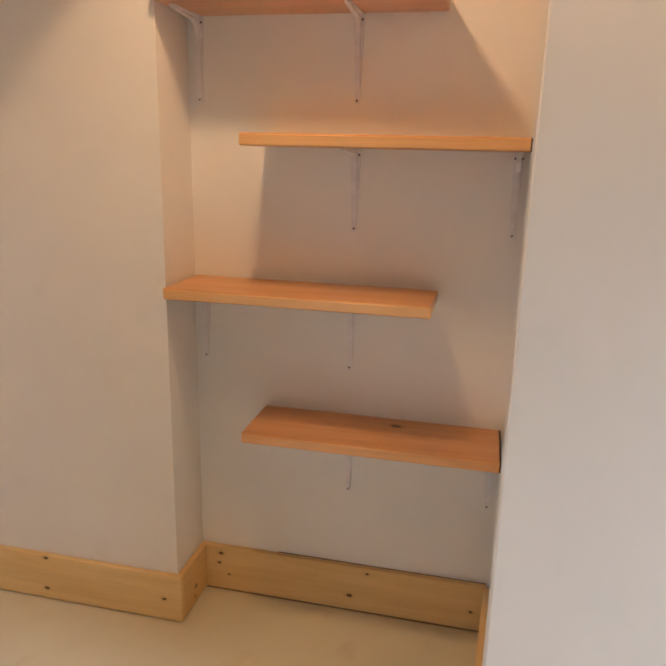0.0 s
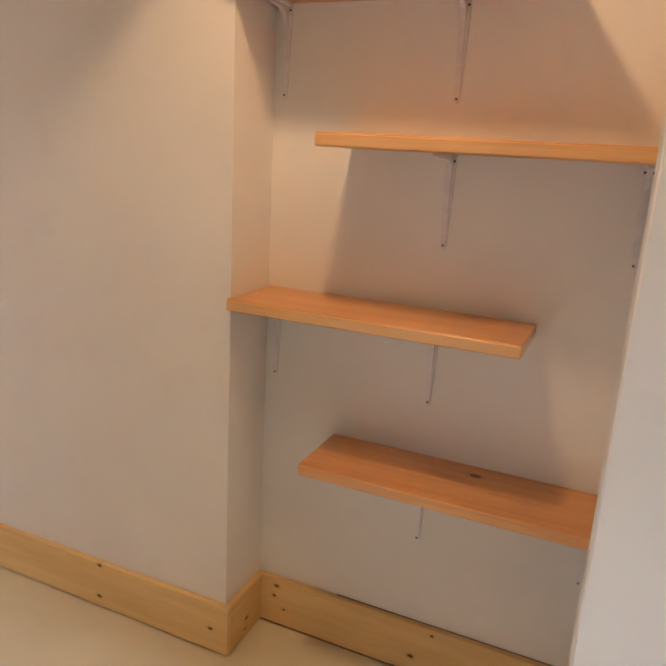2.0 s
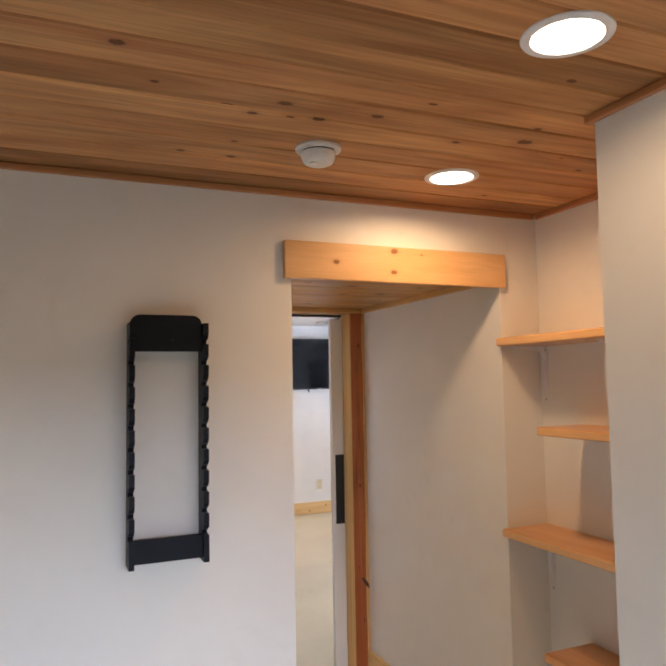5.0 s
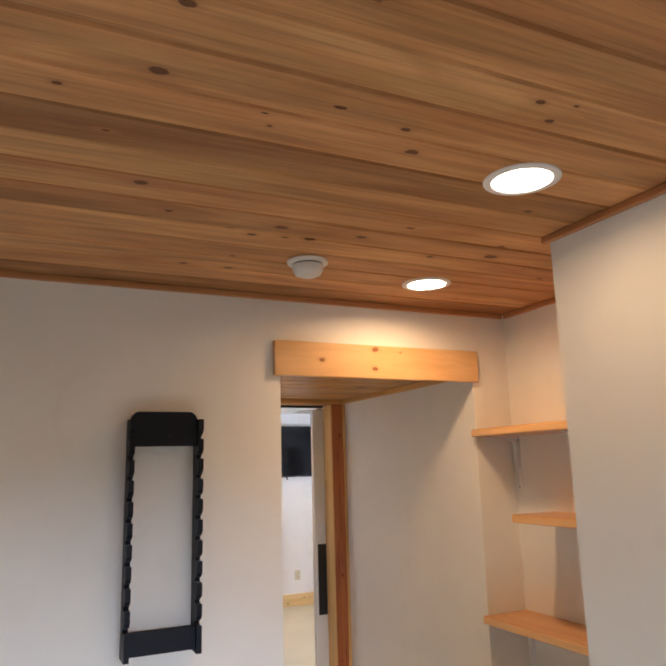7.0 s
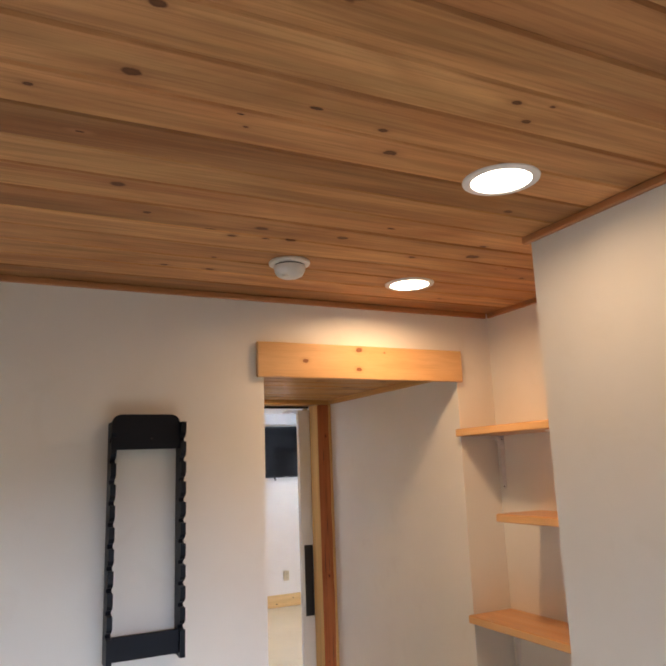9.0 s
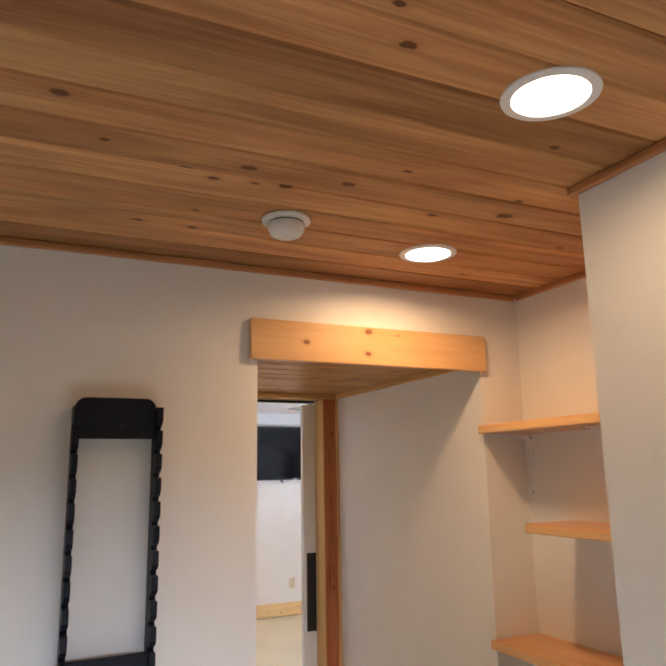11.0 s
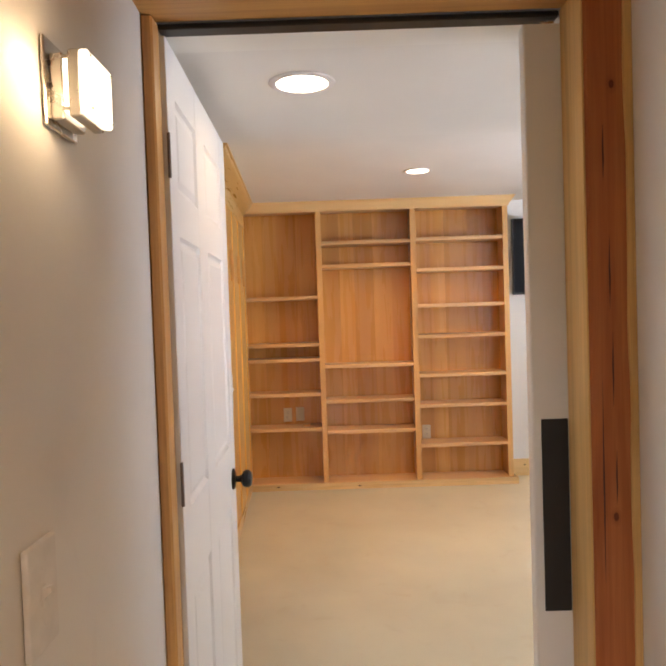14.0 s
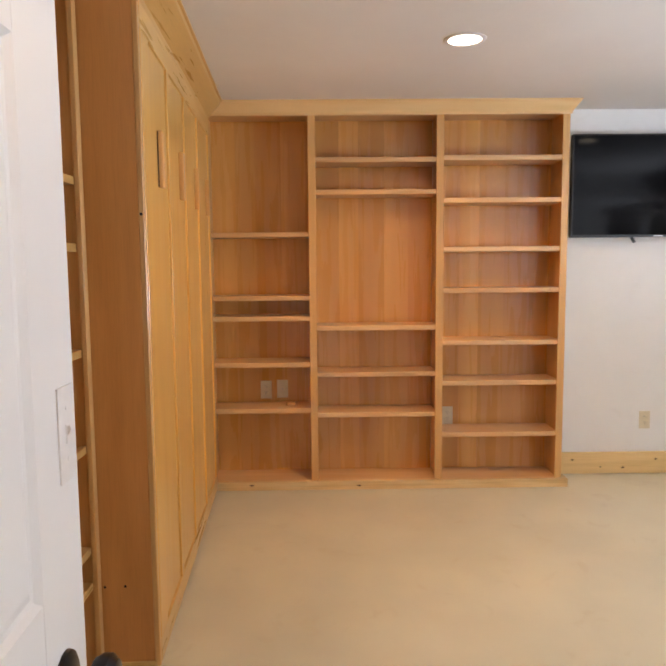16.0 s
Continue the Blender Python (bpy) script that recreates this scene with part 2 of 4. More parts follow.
KNOTS_CEIL = ((4.682, 3.199, 9), (4.498, 3.192, 11), (4.394, 3.039, 6), (4.027, 3.243, 12), (3.880, 3.336, 7), (3.869, 3.651, 12), (3.785, 3.592, 9), (3.805, 3.766, 11), (4.392, 3.428, 4),
              (4.401, 3.751, 10), (4.482, 3.687, 7), (4.667, 3.869, 7), (4.682, 3.945, 4), (4.618, 3.934, 7), (4.220, 4.228, 9), (3.875, 3.900, 11), (3.857, 4.388, 16), (3.785, 4.200, 8),
              (3.948, 4.359, 8), (4.811, 3.439, 19), (3.443, 3.625, 9), (3.445, 3.475, 8), (3.569, 3.602, 6), (4.395, 4.428, 7), (3.703, 4.731, 7))
PINE_CEIL = wood("ceiling_pine", (0.80, 0.42, 0.188), (0.48, 0.205, 0.082), "y", 0.5, 0.04, 0.32, True, 0.15, (0.10, 0.030, 0.010),
                 tuple((x, y, 2.35, r * 0.001) for x, y, r in KNOTS_CEIL), tint=(0.74, 0.80, 0.78), streak=0.6, lines_mix=0.7, contrast=1.1, band=7.0, grain_along=2.4, rings=13)
KNOTS_PASS = ((2.751, 4.138, 7), (2.705, 4.362, 13), (2.734, 4.687, 13), (2.475, 3.960, 13), (2.449, 4.429, 12), (2.484, 4.611, 17), (2.042, 4.406, 16), (2.918, 4.544, 9), (2.30, 4.70, 7))
PINE_PASS = wood("passage_pine", (0.74, 0.43, 0.18), (0.50, 0.255, 0.092), "y", 0.42, 0.10, 0.22, True, 0.0, (0.12, 0.045, 0.018),
                 tuple((x, y, 2.086, r * 0.001) for x, y, r in KNOTS_PASS), tint=(0.85, 0.9, 0.85), lines_mix=0.65, contrast=1.2, band=7.0, grain_along=2.2, rings=11)
KNOTS = {"x": ((2.694, 4.795, 0.042, 0.006), (3.113, 4.795, 0.079, 0.006), (2.699, 4.795, 0.155, 0.006), (2.230, 4.795, 0.054, 0.007), (3.225, 4.990, 0.139, 0.007),
               (3.218, 4.990, 0.102, 0.005), (3.666, 4.990, 0.057, 0.007), (4.052, 4.990, 0.068, 0.006), (3.722, 4.990, 0.145, 0.004), (3.252, 4.990, 0.062, 0.004)),
         "y": ((3.172, 4.902, 0.063, 0.006), (3.172, 4.893, 0.031, 0.004), (-2.68, 5.86, 0.10, 0.006), (-2.68, 6.20, 0.045, 0.007), (-2.68, 6.42, 0.10, 0.006), (-2.68, 6.05, 0.05, 0.004))}
PINE_BASE = {a: wood("baseboard_pine_" + a, (0.86, 0.63, 0.32), (0.80, 0.545, 0.245), a, 0.45, 0.06, 0.05, False, 0.0, (0.09, 0.03, 0.012), tuple((x, y, z, r * 0.85) for x, y, z, r in KNOTS[a]), band=5, lines_mix=0.22)
             for a in "xy"}
BEAM = wood("beam_pine", (0.86, 0.56, 0.29), (0.74, 0.42, 0.185), "y", 0.42, 0.14, 0.05, False, 0.0, (0.26, 0.075, 0.022),
            ((3.175, 4.083, 2.100, 0.008), (3.175, 4.318, 2.072, 0.008), (3.175, 4.322, 2.152, 0.0105), (3.175, 4.44, 2.145, 0.003)), band=5, lines_mix=0.25, grain_along=2.0)
TRIM = {a: wood("trim_fir_" + a, (0.62, 0.31, 0.15), (0.48, 0.21, 0.09), a, 0.4, 0.1, 0.15) for a in "xy"}
PTRIM = {a: wood("passage_trim_" + a, (0.74, 0.45, 0.18), (0.62, 0.34, 0.12), a, 0.4, 0.1, 0.1) for a in "xyz"}
POST = wood("post_redwood", (0.55, 0.195, 0.072), (0.37, 0.10, 0.036), "z", 0.42, 0.08, 0.05, False, 0.0, (0.13, 0.03, 0.014),
            ((1.876, 4.776, 1.872, 0.005), (1.876, 4.770, 1.075, 0.005), (1.876, 4.752, 0.62, 0.003), (1.876, 4.782, 0.33, 0.004)), band=11, contrast=1.3)
HINGEPOST = wood("hinge_post_pine", (0.80, 0.44, 0.145), (0.60, 0.27, 0.075), "z", 0.4, 0.15, 0.05, False, 0.0, (0.14, 0.04, 0.015), (), band=16, contrast=1.2, grain_along=2.0)
SAP = wood("post_sapwood", (0.82, 0.55, 0.24), (0.70, 0.42, 0.155), "z", 0.4, 0.1, 0.08, band=12)
SHELFWOOD = wood("shelf_fir", (0.77, 0.42, 0.185), (0.62, 0.29, 0.105), "x", 0.32, 0.3, 0.12, False, 0.0, (0.06, 0.018, 0.008), ((3.794, 4.951, 0.679, 0.010),), band=9, lines_mix=0.3)
# paler copy of the shelf fir: light on the front edges, put into the colour
EDGE_LIT = wood("shelf_edge_lit_fir", (0.82, 0.53, 0.27), (0.74, 0.43, 0.19), "x", 0.36, 0.2, 0.10, False, band=9, lines_mix=0.2)
FIR_Z = wood("fir_upright", (0.80, 0.46, 0.18), (0.68, 0.35, 0.12), "z", 0.34, 0.3, 0.14, False, band=10, lines_mix=0.18)
CROWN = wood("fir_crown", (0.84, 0.57, 0.28), (0.76, 0.47, 0.20), "y", 0.34, 0.3, 0.06, False, band=8, lines_mix=0.1, fine=3, pores=0.15)
FIR_FRAME = wood("fir_frame", (0.79, 0.46, 0.18), (0.69, 0.37, 0.125), "z", 0.34, 0.3, 0.08, False, band=8, lines_mix=0.18)
FIR_Y = wood("fir_shelf", (0.84, 0.53, 0.26), (0.74, 0.42, 0.175), "y", 0.34, 0.3, 0.14, False, band=10, lines_mix=0.18)
FIR_X = wood("fir_rail", (0.80, 0.50, 0.18), (0.68, 0.39, 0.115), "x", 0.3, 0.4, 0.08, False, band=8, lines_mix=0.18)
FIR_BACK = wood("fir_back", (0.80, 0.42, 0.12), (0.63, 0.28, 0.066), "z", 0.28, 0.6, 0.16, False, band=3.5, stripe=0.55, lines_mix=0.06, fine=2, pores=0.1)
FIR_PANEL = wood("fir_door_panel", (0.84, 0.51, 0.165), (0.75, 0.41, 0.11), "z", 0.32, 0.45, 0.06, False, band=8, stripe=0.3, lines_mix=0.06, coat_rough=0.16, fine=3, pores=0.15)
FIR_SIDE = wood("fir_side", (0.72, 0.325, 0.10), (0.60, 0.25, 0.068), "z", 0.36, 0.25, 0.06, False, band=4, lines_mix=0.1, fine=3)
PINE_PLINTH = wood("plinth_pine", (0.84, 0.62, 0.33), (0.68, 0.45, 0.21), "y", 0.45, 0.1, 0.1, False, 0.6, (0.14, 0.06, 0.03), band=6, plane="yz")

# ---- mesh helpers ----
ORIGIN = {}


def finish(bm, name, mat):
    me = bpy.data.meshes.new(name)
    bmesh.ops.recalc_face_normals(bm, faces=bm.faces)
    bm.to_mesh(me)
    bm.free()
    me.materials.append(mat)
    return me


def smooth(me, limit=0.6):
    bm = bmesh.new()
    bm.from_mesh(me)
    for f in bm.faces:
        f.smooth = True
    for e in bm.edges:
        if len(e.link_faces) == 2 and e.calc_face_angle(0) > limit:
            e.smooth = False
    bm.to_mesh(me)
    bm.free()


def thing(name, base, label, category, group="", kind=""):
    """An Empty at the thing's base; its parts are built in world metres and hung under it."""
    ob = new(name)
    ob.empty_display_size = 0.05
    ob.location = base
    ORIGIN[ob.name] = Vector(base)
    return tagged(ob, label, category, group, kind)


def part(name, bm, mat, parent, label="", shade=False):
    o = ORIGIN[parent.name]
    bmesh.ops.translate(bm, verts=bm.verts, vec=-o)
    me = finish(bm, name, mat)
    if shade:
        smooth(me)
    ob = new(name, me)
    ob.parent = parent
    ORIGIN[ob.name] = o
    return tagged(ob, label)


def solo(name, bm, mat, label, category, group="", kind="", shade=False):
    me = finish(bm, name, mat)
    if shade:
        smooth(me)
    return tagged(new(name, me), label, category, group, kind)


def structure(name, bm, mat, label, category):
    return solo(name, bm, mat, label, category, "", "structure")


def box(x0, x1, y0, y1, z0, z1, bevel=0.0, bm=None, seg=1):
    out = bm or bmesh.new()
    geom = bmesh.ops.create_cube(out, size=1.0)["verts"]
    for v in geom:
        v.co = Vector((x0 + (v.co.x + 0.5) * (x1 - x0), y0 + (v.co.y + 0.5) * (y1 - y0), z0 + (v.co.z + 0.5) * (z1 - z0)))
    if bevel:
        es = list({e for v in geom for e in v.link_edges})
        bmesh.ops.bevel(out, geom=es, offset=bevel, segments=seg, profile=0.5, affect="EDGES")
    return out


def prism(points, axis, a, b, bm=None):
    """A closed outline pushed along an axis from a to b. Points are the two other coordinates in xyz order."""
    out = bm or bmesh.new()

    def at(p, w):
        return {"x": (w, p[0], p[1]), "y": (p[0], w, p[1]), "z": (p[0], p[1], w)}[axis]

    lo = [out.verts.new(at(p, a)) for p in points]
    hi = [out.verts.new(at(p, b)) for p in points]
    out.faces.new(lo)
    out.faces.new(hi[::-1])
    k = len(points)
    for i in range(k):
        out.faces.new((lo[i], lo[(i + 1) % k], hi[(i + 1) % k], hi[i]))
    return out


def lathe(profile, centre, axis="z", seg=36, bm=None):
    """Turned shape: (radius, height) rows round an axis through the centre."""
    out = bm or bmesh.new()
    rows = []
    for r, h in profile:
        row = []
        for i in range(seg):
            a = 2 * math.pi * i / seg
            u, v = r * math.cos(a), r * math.sin(a)
            p = {"z": (u, v, h), "y": (u, h, v), "x": (h, u, v)}[axis]
            row.append(out.verts.new(Vector(centre) + Vector(p)))
        rows.append(row)
    for lo, hi in zip(rows, rows[1:]):
        for i in range(seg):
            out.faces.new((lo[i], lo[(i + 1) % seg], hi[(i + 1) % seg], hi[i]))
    out.faces.new(rows[0])
    out.faces.new(rows[-1][::-1])
    return out


# ---- large structure ----
XW = 3.152            # wall with the rack and the header
PL, PR = 3.917, 4.815  # passage walls
PLF = 3.907          # left passage wall at the door post
AB = 5.01             # back of the alcove
JX = 1.876           # face of the door posts
YS, XE = 0.9, 7.0    # far sides of the first room
BW, BL, BN = -2.70, 3.12, 8.0  # bedroom: television wall, cabinet wall, window wall
TOP = 2.6

structure("floor", box(BW - 0.15, XE + 0.15, YS - 0.15, BN + 0.15, -0.12, 0.0), FLOOR, "smooth cream painted floor with faint scuffs", "floor")
structure("wall_rack", box(XW - 0.12, XW, YS, PL, 0, TOP), WALL, "white painted wall that carries the black rack", "wall")
structure("wall_over_opening", box(XW - 0.12, XW, PL, PR, PCEIL + 0.03, TOP), WALL, "white painted wall over the passage opening", "wall")
structure("wall_passage_left", prism([(1.70, 3.78), (XW - 0.12, 3.78), (XW - 0.12, PL + 0.001), (2.20, 3.9165), (1.807, PLF - 0.0025), (1.807, 3.897), (1.70, 3.897)], "z", 0, TOP), WALL, "white painted passage wall with the sconce", "wall")
structure("wall_passage_right", box(1.762, XW, PR, AB, 0, TOP), WALL, "white painted passage wall beside the alcove", "wall")
structure("wall_alcove_back", box(1.762, 4.3, AB, AB + 0.12, 0, TOP), WALL, "white painted back wall of the shelf alcove", "wall")
PIER = (4.073, 4.432)
pier = prism([PIER, (4.106, AB), (4.30, AB), (4.30, AB + 0.12), (XE, AB + 0.12), (XE, PIER[1])], "z", 0, TOP)
bmesh.ops.bevel(pier, geom=[e for e in pier.edges if all(abs(v.co.x - PIER[0]) < 1e-4 for v in e.verts)], offset=0.008, segments=3, affect="EDGES")
structure("wall_pier", pier, WALL, "white painted wall corner beside the alcove", "wall")
structure("wall_south", box(XW - 0.12, XE + 0.12, YS - 0.12, YS, 0, TOP), WALL, "white painted side wall", "wall")
east = bmesh.new()
for b in ((YS, 2.3, 0, TOP), (4.35, AB + 0.12, 0, TOP), (2.3, 4.35, 0, 0.6), (2.3, 4.35, 1.95, TOP)):
    box(XE, XE + 0.12, b[0], b[1], b[2], b[3], bm=east)
structure("wall_east", east, WALL, "white painted end wall with a window opening", "wall")
# partition between passage and bedroom
structure("wall_partition_left", box(1.60, 1.698, BL, 3.915, 0, TOP), WALL, "white painted partition beside the door", "wall")
structure("wall_partition_right", box(1.60, 1.72, 4.76, BN, 0, TOP), WALL, "white painted partition with the door pocket", "wall")
structure("wall_partition_top", box(1.60, 1.72, 3.915, 4.76, 2.06, TOP), WALL, "white painted wall over the door", "wall")
structure("wall_television", box(BW - 0.12, BW, BL - 0.12, BN + 0.12, 0, TOP), WALL, "white painted bedroom wall behind the television", "wall")
structure("wall_cabinet", box(BW, 1.72, BL - 0.12, BL, 0, TOP), WALL, "white painted wall behind the cabinets", "wall")
north = bmesh.new()
for b in ((BW, -0.65, 0, TOP), (1.25, 1.6, 0, TOP), (-0.65, 1.25, 0, 1.05), (-0.65, 1.25, 2.0, TOP)):
    box(b[0], b[1], BN, BN + 0.12, b[2], b[3], bm=north)
structure("wall_north", north, WALL, "white painted bedroom wall with a window opening", "wall")


def planks(x0, x1, y0, y1, z, width, first, seed, tones=(), c=0.0062):
    """Tongue-and-groove boards along y from a first seam: V-grooved lower edges, staggered ends, a tone for each board (some known)."""
    rng = random.Random(seed)
    known = dict(tones)
    bm = bmesh.new()
    layer = bm.faces.layers.float.new("tone")
    t = 0.018
    k = math.floor((x0 - first) / width)
    while first + k * width < x1 - 0.01:
        x, xe = max(first + k * width, x0), min(first + (k + 1) * width, x1)
        cuts = [y0]
        at = y0 + rng.uniform(3.3, 6.5)
        while at < y1 - 0.5:
            cuts.append(at)
            at += rng.uniform(2.2, 3.6)
        cuts.append(y1)
        dz = rng.uniform(-0.0012, 0.0012)
        tone = rng.uniform(0.2, 1.0)
        for a, b in zip(cuts, cuts[1:]):
            old = len(bm.faces)
            p, q = x + 0.0014, xe - 0.0014
            pts = [(p, z + c + dz), (p + c * 0.8, z + dz), (q - c * 0.8, z + dz), (q, z + c + dz), (q, z + t), (p, z + t)]
            prism(pts, "y", a + 0.0004, b - 0.0004, bm)
            bm.faces.ensure_lookup_table()
            for f in bm.faces[old:]:
                f[layer] = known.get(k, tone)
            tone = rng.uniform(0.2, 1.0)
        k += 1
    return bm


structure("ceiling_room", planks(XW, XE, YS, AB, CEIL, 0.1285, 3.166, 3, ((-1, 0.1), (4, 0.85), (5, 0.4), (7, 0.9), (8, 0.05), (9, 0.95), (10, 0.7), (11, 0.8), (12, 0.45), (13, 0.3))),
          PINE_CEIL, "knotty brown tongue-and-groove pine ceiling", "ceiling")
structure("ceiling_room_deck", box(XW - 0.1, XE + 0.1, YS - 0.1, AB + 0.1, CEIL + 0.02, CEIL + 0.1), CEILPAINT, "deck above the pine ceiling", "ceiling")
structure("ceiling_passage", planks(1.762, XW, 3.895, PR, PCEIL, 0.131, 1.862, 8, ((0, 0.3), (3, 0.9), (5, 0.8), (7, 0.35), (8, 0.2)), 0.0085), PINE_PASS, "low tongue-and-groove pine passage ceiling", "ceiling")
# two unseen sheets, added to keep sky light out of the board gaps
structure("ceiling_passage_deck", box(1.762, XW - 0.121, PL - 0.02, PR + 0.02, PCEIL + 0.0205, PCEIL + 0.08), CEILPAINT, "unseen light-blocking sheet above the passage ceiling", "ceiling")
structure("ceiling_opening_deck", box(XW - 0.119, XW, PL - 0.02, PR, PCEIL + 0.0205, PCEIL + 0.029), CEILPAINT, "unseen light-blocking sheet above the passage opening", "ceiling")
# bedroom ceiling, with a dropped soffit inside the door
structure("ceiling_bedroom", box(BW - 0.1, SOFFIT_X, BL - 0.1, BN + 0.1, BCEIL, BCEIL + 0.12), CEILPAINT, "white painted bedroom ceiling", "ceiling")
structure("ceiling_soffit", box(SOFFIT_X, 1.60, BL, BN, SOFFIT, BCEIL + 0.12), CEILPAINT, "white painted dropped ceiling inside the bedroom door", "ceiling")


def strip(name, x0, x1, y0, y1, z0, z1, mat, label, bevel=0.003):
    return structure(name, box(x0, x1, y0, y1, z0, z1, bevel), mat, label, "trim")


RED = "narrow reddish wood ceiling trim"
strip("trim_ceiling_rack", XW, XW + 0.016, YS, AB - 0.016, CEIL - 0.022, CEIL, TRIM["y"], RED)
strip("trim_ceiling_alcove", XW + 0.016, 4.09, AB - 0.016, AB, CEIL - 0.022, CEIL, TRIM["x"], RED)
strip("trim_ceiling_pier", PIER[0] - 0.012, XE, PIER[1] - 0.018, PIER[1], CEIL - 0.022, CEIL, TRIM["x"], RED)
LT = "narrow light pine trim under the passage ceiling"
strip("trim_passage_right", JX, XW - 0.002, PR - 0.014, PR, PCEIL - 0.028, PCEIL, PTRIM["x"], LT)
strip("trim_passage_left", JX, XW - 0.14, 3.897, PL + 0.026, PCEIL - 0.028, PCEIL, PTRIM["x"], LT)

# door posts, head and pocket-door track
strip("door_head", 1.762, JX, 3.896, PR, 2.058, PCEIL, PTRIM["y"], "light pine head board over the doorway", 0.004)
strip("door_post_left", 1.752, 1.806, PLF - 0.004, PLF + 0.019, 0, 2.057, HINGEPOST, "orange pine door post on the hinge side", 0.004)
post = bmesh.new()
box(1.762, JX, 4.728, PR - 0.001, 0, 2.057, 0.004, post)
structure("door_post_right", post, POST, "dark red wood door post with a live edge", "post")
strip("door_post_inner", 1.760, JX - 0.004, 4.7245, 4.7285, 0, 2.057, SAP, "pale sapwood face of the door post", 0.0015)
# wavy live edge of pale sapwood along the post's wall side
live = bmesh.new()
rows = []
for i in range(61):
    z = 2.057 * i / 60
    w = 0.016 + 0.008 * noise.noise((0.3, 7.1, z * 1.7)) + 0.004 * noise.noise((5.3, 2.1, z * 6))
    e = 0.006 * noise.noise((9.3, 1.1, z * 1.4))
    rows.append([live.verts.new(p) for p in ((JX - 0.004, PR - w + e, z), (JX + 0.004, PR + 0.002 - w + e, z), (JX + 0.003, PR - 0.001, z), (JX - 0.004, PR - 0.001, z))])
for lo, hi in zip(rows, rows[1:]):
    for k in range(4):
        live.faces.new((lo[k], lo[(k + 1) % 4], hi[(k + 1) % 4], hi[k]))
live.faces.new(rows[0])
live.faces.new(rows[-1][::-1])
structure("door_post_live_edge", live, SAP, "wavy pale sapwood edge of the door post", "post")
# drying checks in the heartwood and the stub of a cut branch
for y, z0, z1 in ((4.758, 1.70, 1.80), (4.766, 1.46, 1.60), (4.769, 1.28, 1.42), (4.772, 1.10, 1.20), (4.748, 0.95, 1.33), (4.779, 0.56, 0.78)):
    check = prism([(y - 0.0003, z0), (y + 0.002, (z0 + z1) / 2 - 0.02), (y + 0.0012, z1), (y - 0.0012, (z0 + z1) / 2 + 0.01)], "x", JX - 0.002, JX + 0.0008)
    structure("door_post_check", check, HEARTDARK, "dark drying crack in the door post", "trim")
stub = prism([(4.764, 0.565), (4.774, 0.548), (4.790, 0.522), (4.812, 0.500), (4.813, 0.516), (4.800, 0.540), (4.782, 0.560)], "x", JX - 0.002, JX + 0.010)
bmesh.ops.bevel(stub, geom=stub.edges[:], offset=0.002, segments=2, affect="EDGES")
structure("door_post_stub", stub, HEARTDARK, "dark stub of a cut branch on the door post", "post")
strip("door_track", 1.722, 1.760, PLF + 0.017, 4.724, 2.0455, 2.0575, BLACK, "black metal sliding-door track under the head", 0.002)

# baseboards
BH, BT = 0.163, 0.02
BBL = "knotty pine baseboard on the floor"


def baseboard(name, x0, x1, y0, y1, along, h=BH):
    return structure(name, box(x0, x1, y0, y1, 0.004, h, 0.003, seg=2), PINE_BASE[along], BBL, "baseboard")


baseboard("baseboard_passage", JX + 0.006, XW + BT, PR - BT, PR, "x")
baseboard("baseboard_return", XW, XW + BT, PR, AB - BT, "y")
baseboard("baseboard_alcove", XW + 0.001, 4.095, AB - BT, AB, "x")
bb = prism([(4.1045, AB - BT), (4.085, AB - BT), (4.055, PIER[1] + 0.012), (4.0735, PIER[1] + 0.012)], "z", 0.001, BH)
structure("baseboard_pier", bb, PINE_BASE["y"], BBL, "baseboard")
# dark strips: grime, plus the shade of the baseboard gaps given as colour
JOINT_LABEL = "dark joint strip with grime and gap shade along the baseboard"
structure("trim_floor_joint", box(XW + BT, 4.083, AB - BT - 0.0012, AB - 0.002, 0.0004, 0.0040), GRIME_SHADE, JOINT_LABEL, "trim")
structure("trim_wall_joint", box(3.42, 4.092, AB - 0.0028, AB - 0.0002, BH - 0.001, BH + 0.0022), GRIME_SHADE, JOINT_LABEL, "trim")
baseboard("baseboard_television", BW, BW + BT, 5.745, BN, "y", 0.15)

# window frames of the two unseen windows
w = thing("window_1", (XE + 0.04, 2.3, 0.6), "white framed window in the end wall", "window", kind="structure")
for c, d in ((0.60, 0.65), (1.90, 1.95)):
    part("window_rail", box(XE + 0.04, XE + 0.09, 2.3, 4.35, c, d, 0.004), DOORPAINT, w)
for a in (2.3, 3.3, 4.30):
    part("window_stile", box(XE + 0.04, XE + 0.09, a, a + 0.05, 0.65, 1.90, 0.004), DOORPAINT, w)
w = thing("window_2", (-0.65, BN + 0.04, 1.05), "white framed window in the bedroom wall", "window", kind="structure")
for c, d in ((1.05, 1.10), (1.95, 2.0)):
    part("window_rail", box(-0.65, 1.25, BN + 0.04, BN + 0.09, c, d, 0.004), DOORPAINT, w)
for a in (-0.65, 0.275, 1.20):
    part("window_stile", box(a, a + 0.05, BN + 0.04, BN + 0.09, 1.10, 1.95, 0.004), DOORPAINT, w)

# ---- things: first room ----
tagged(solo("header_beam", box(XW, XW + 0.023, 3.886, 4.832, 2.033, 2.169, 0.004, seg=2), BEAM,
            "varnished pine header board with dark knots over the passage", "beam"))


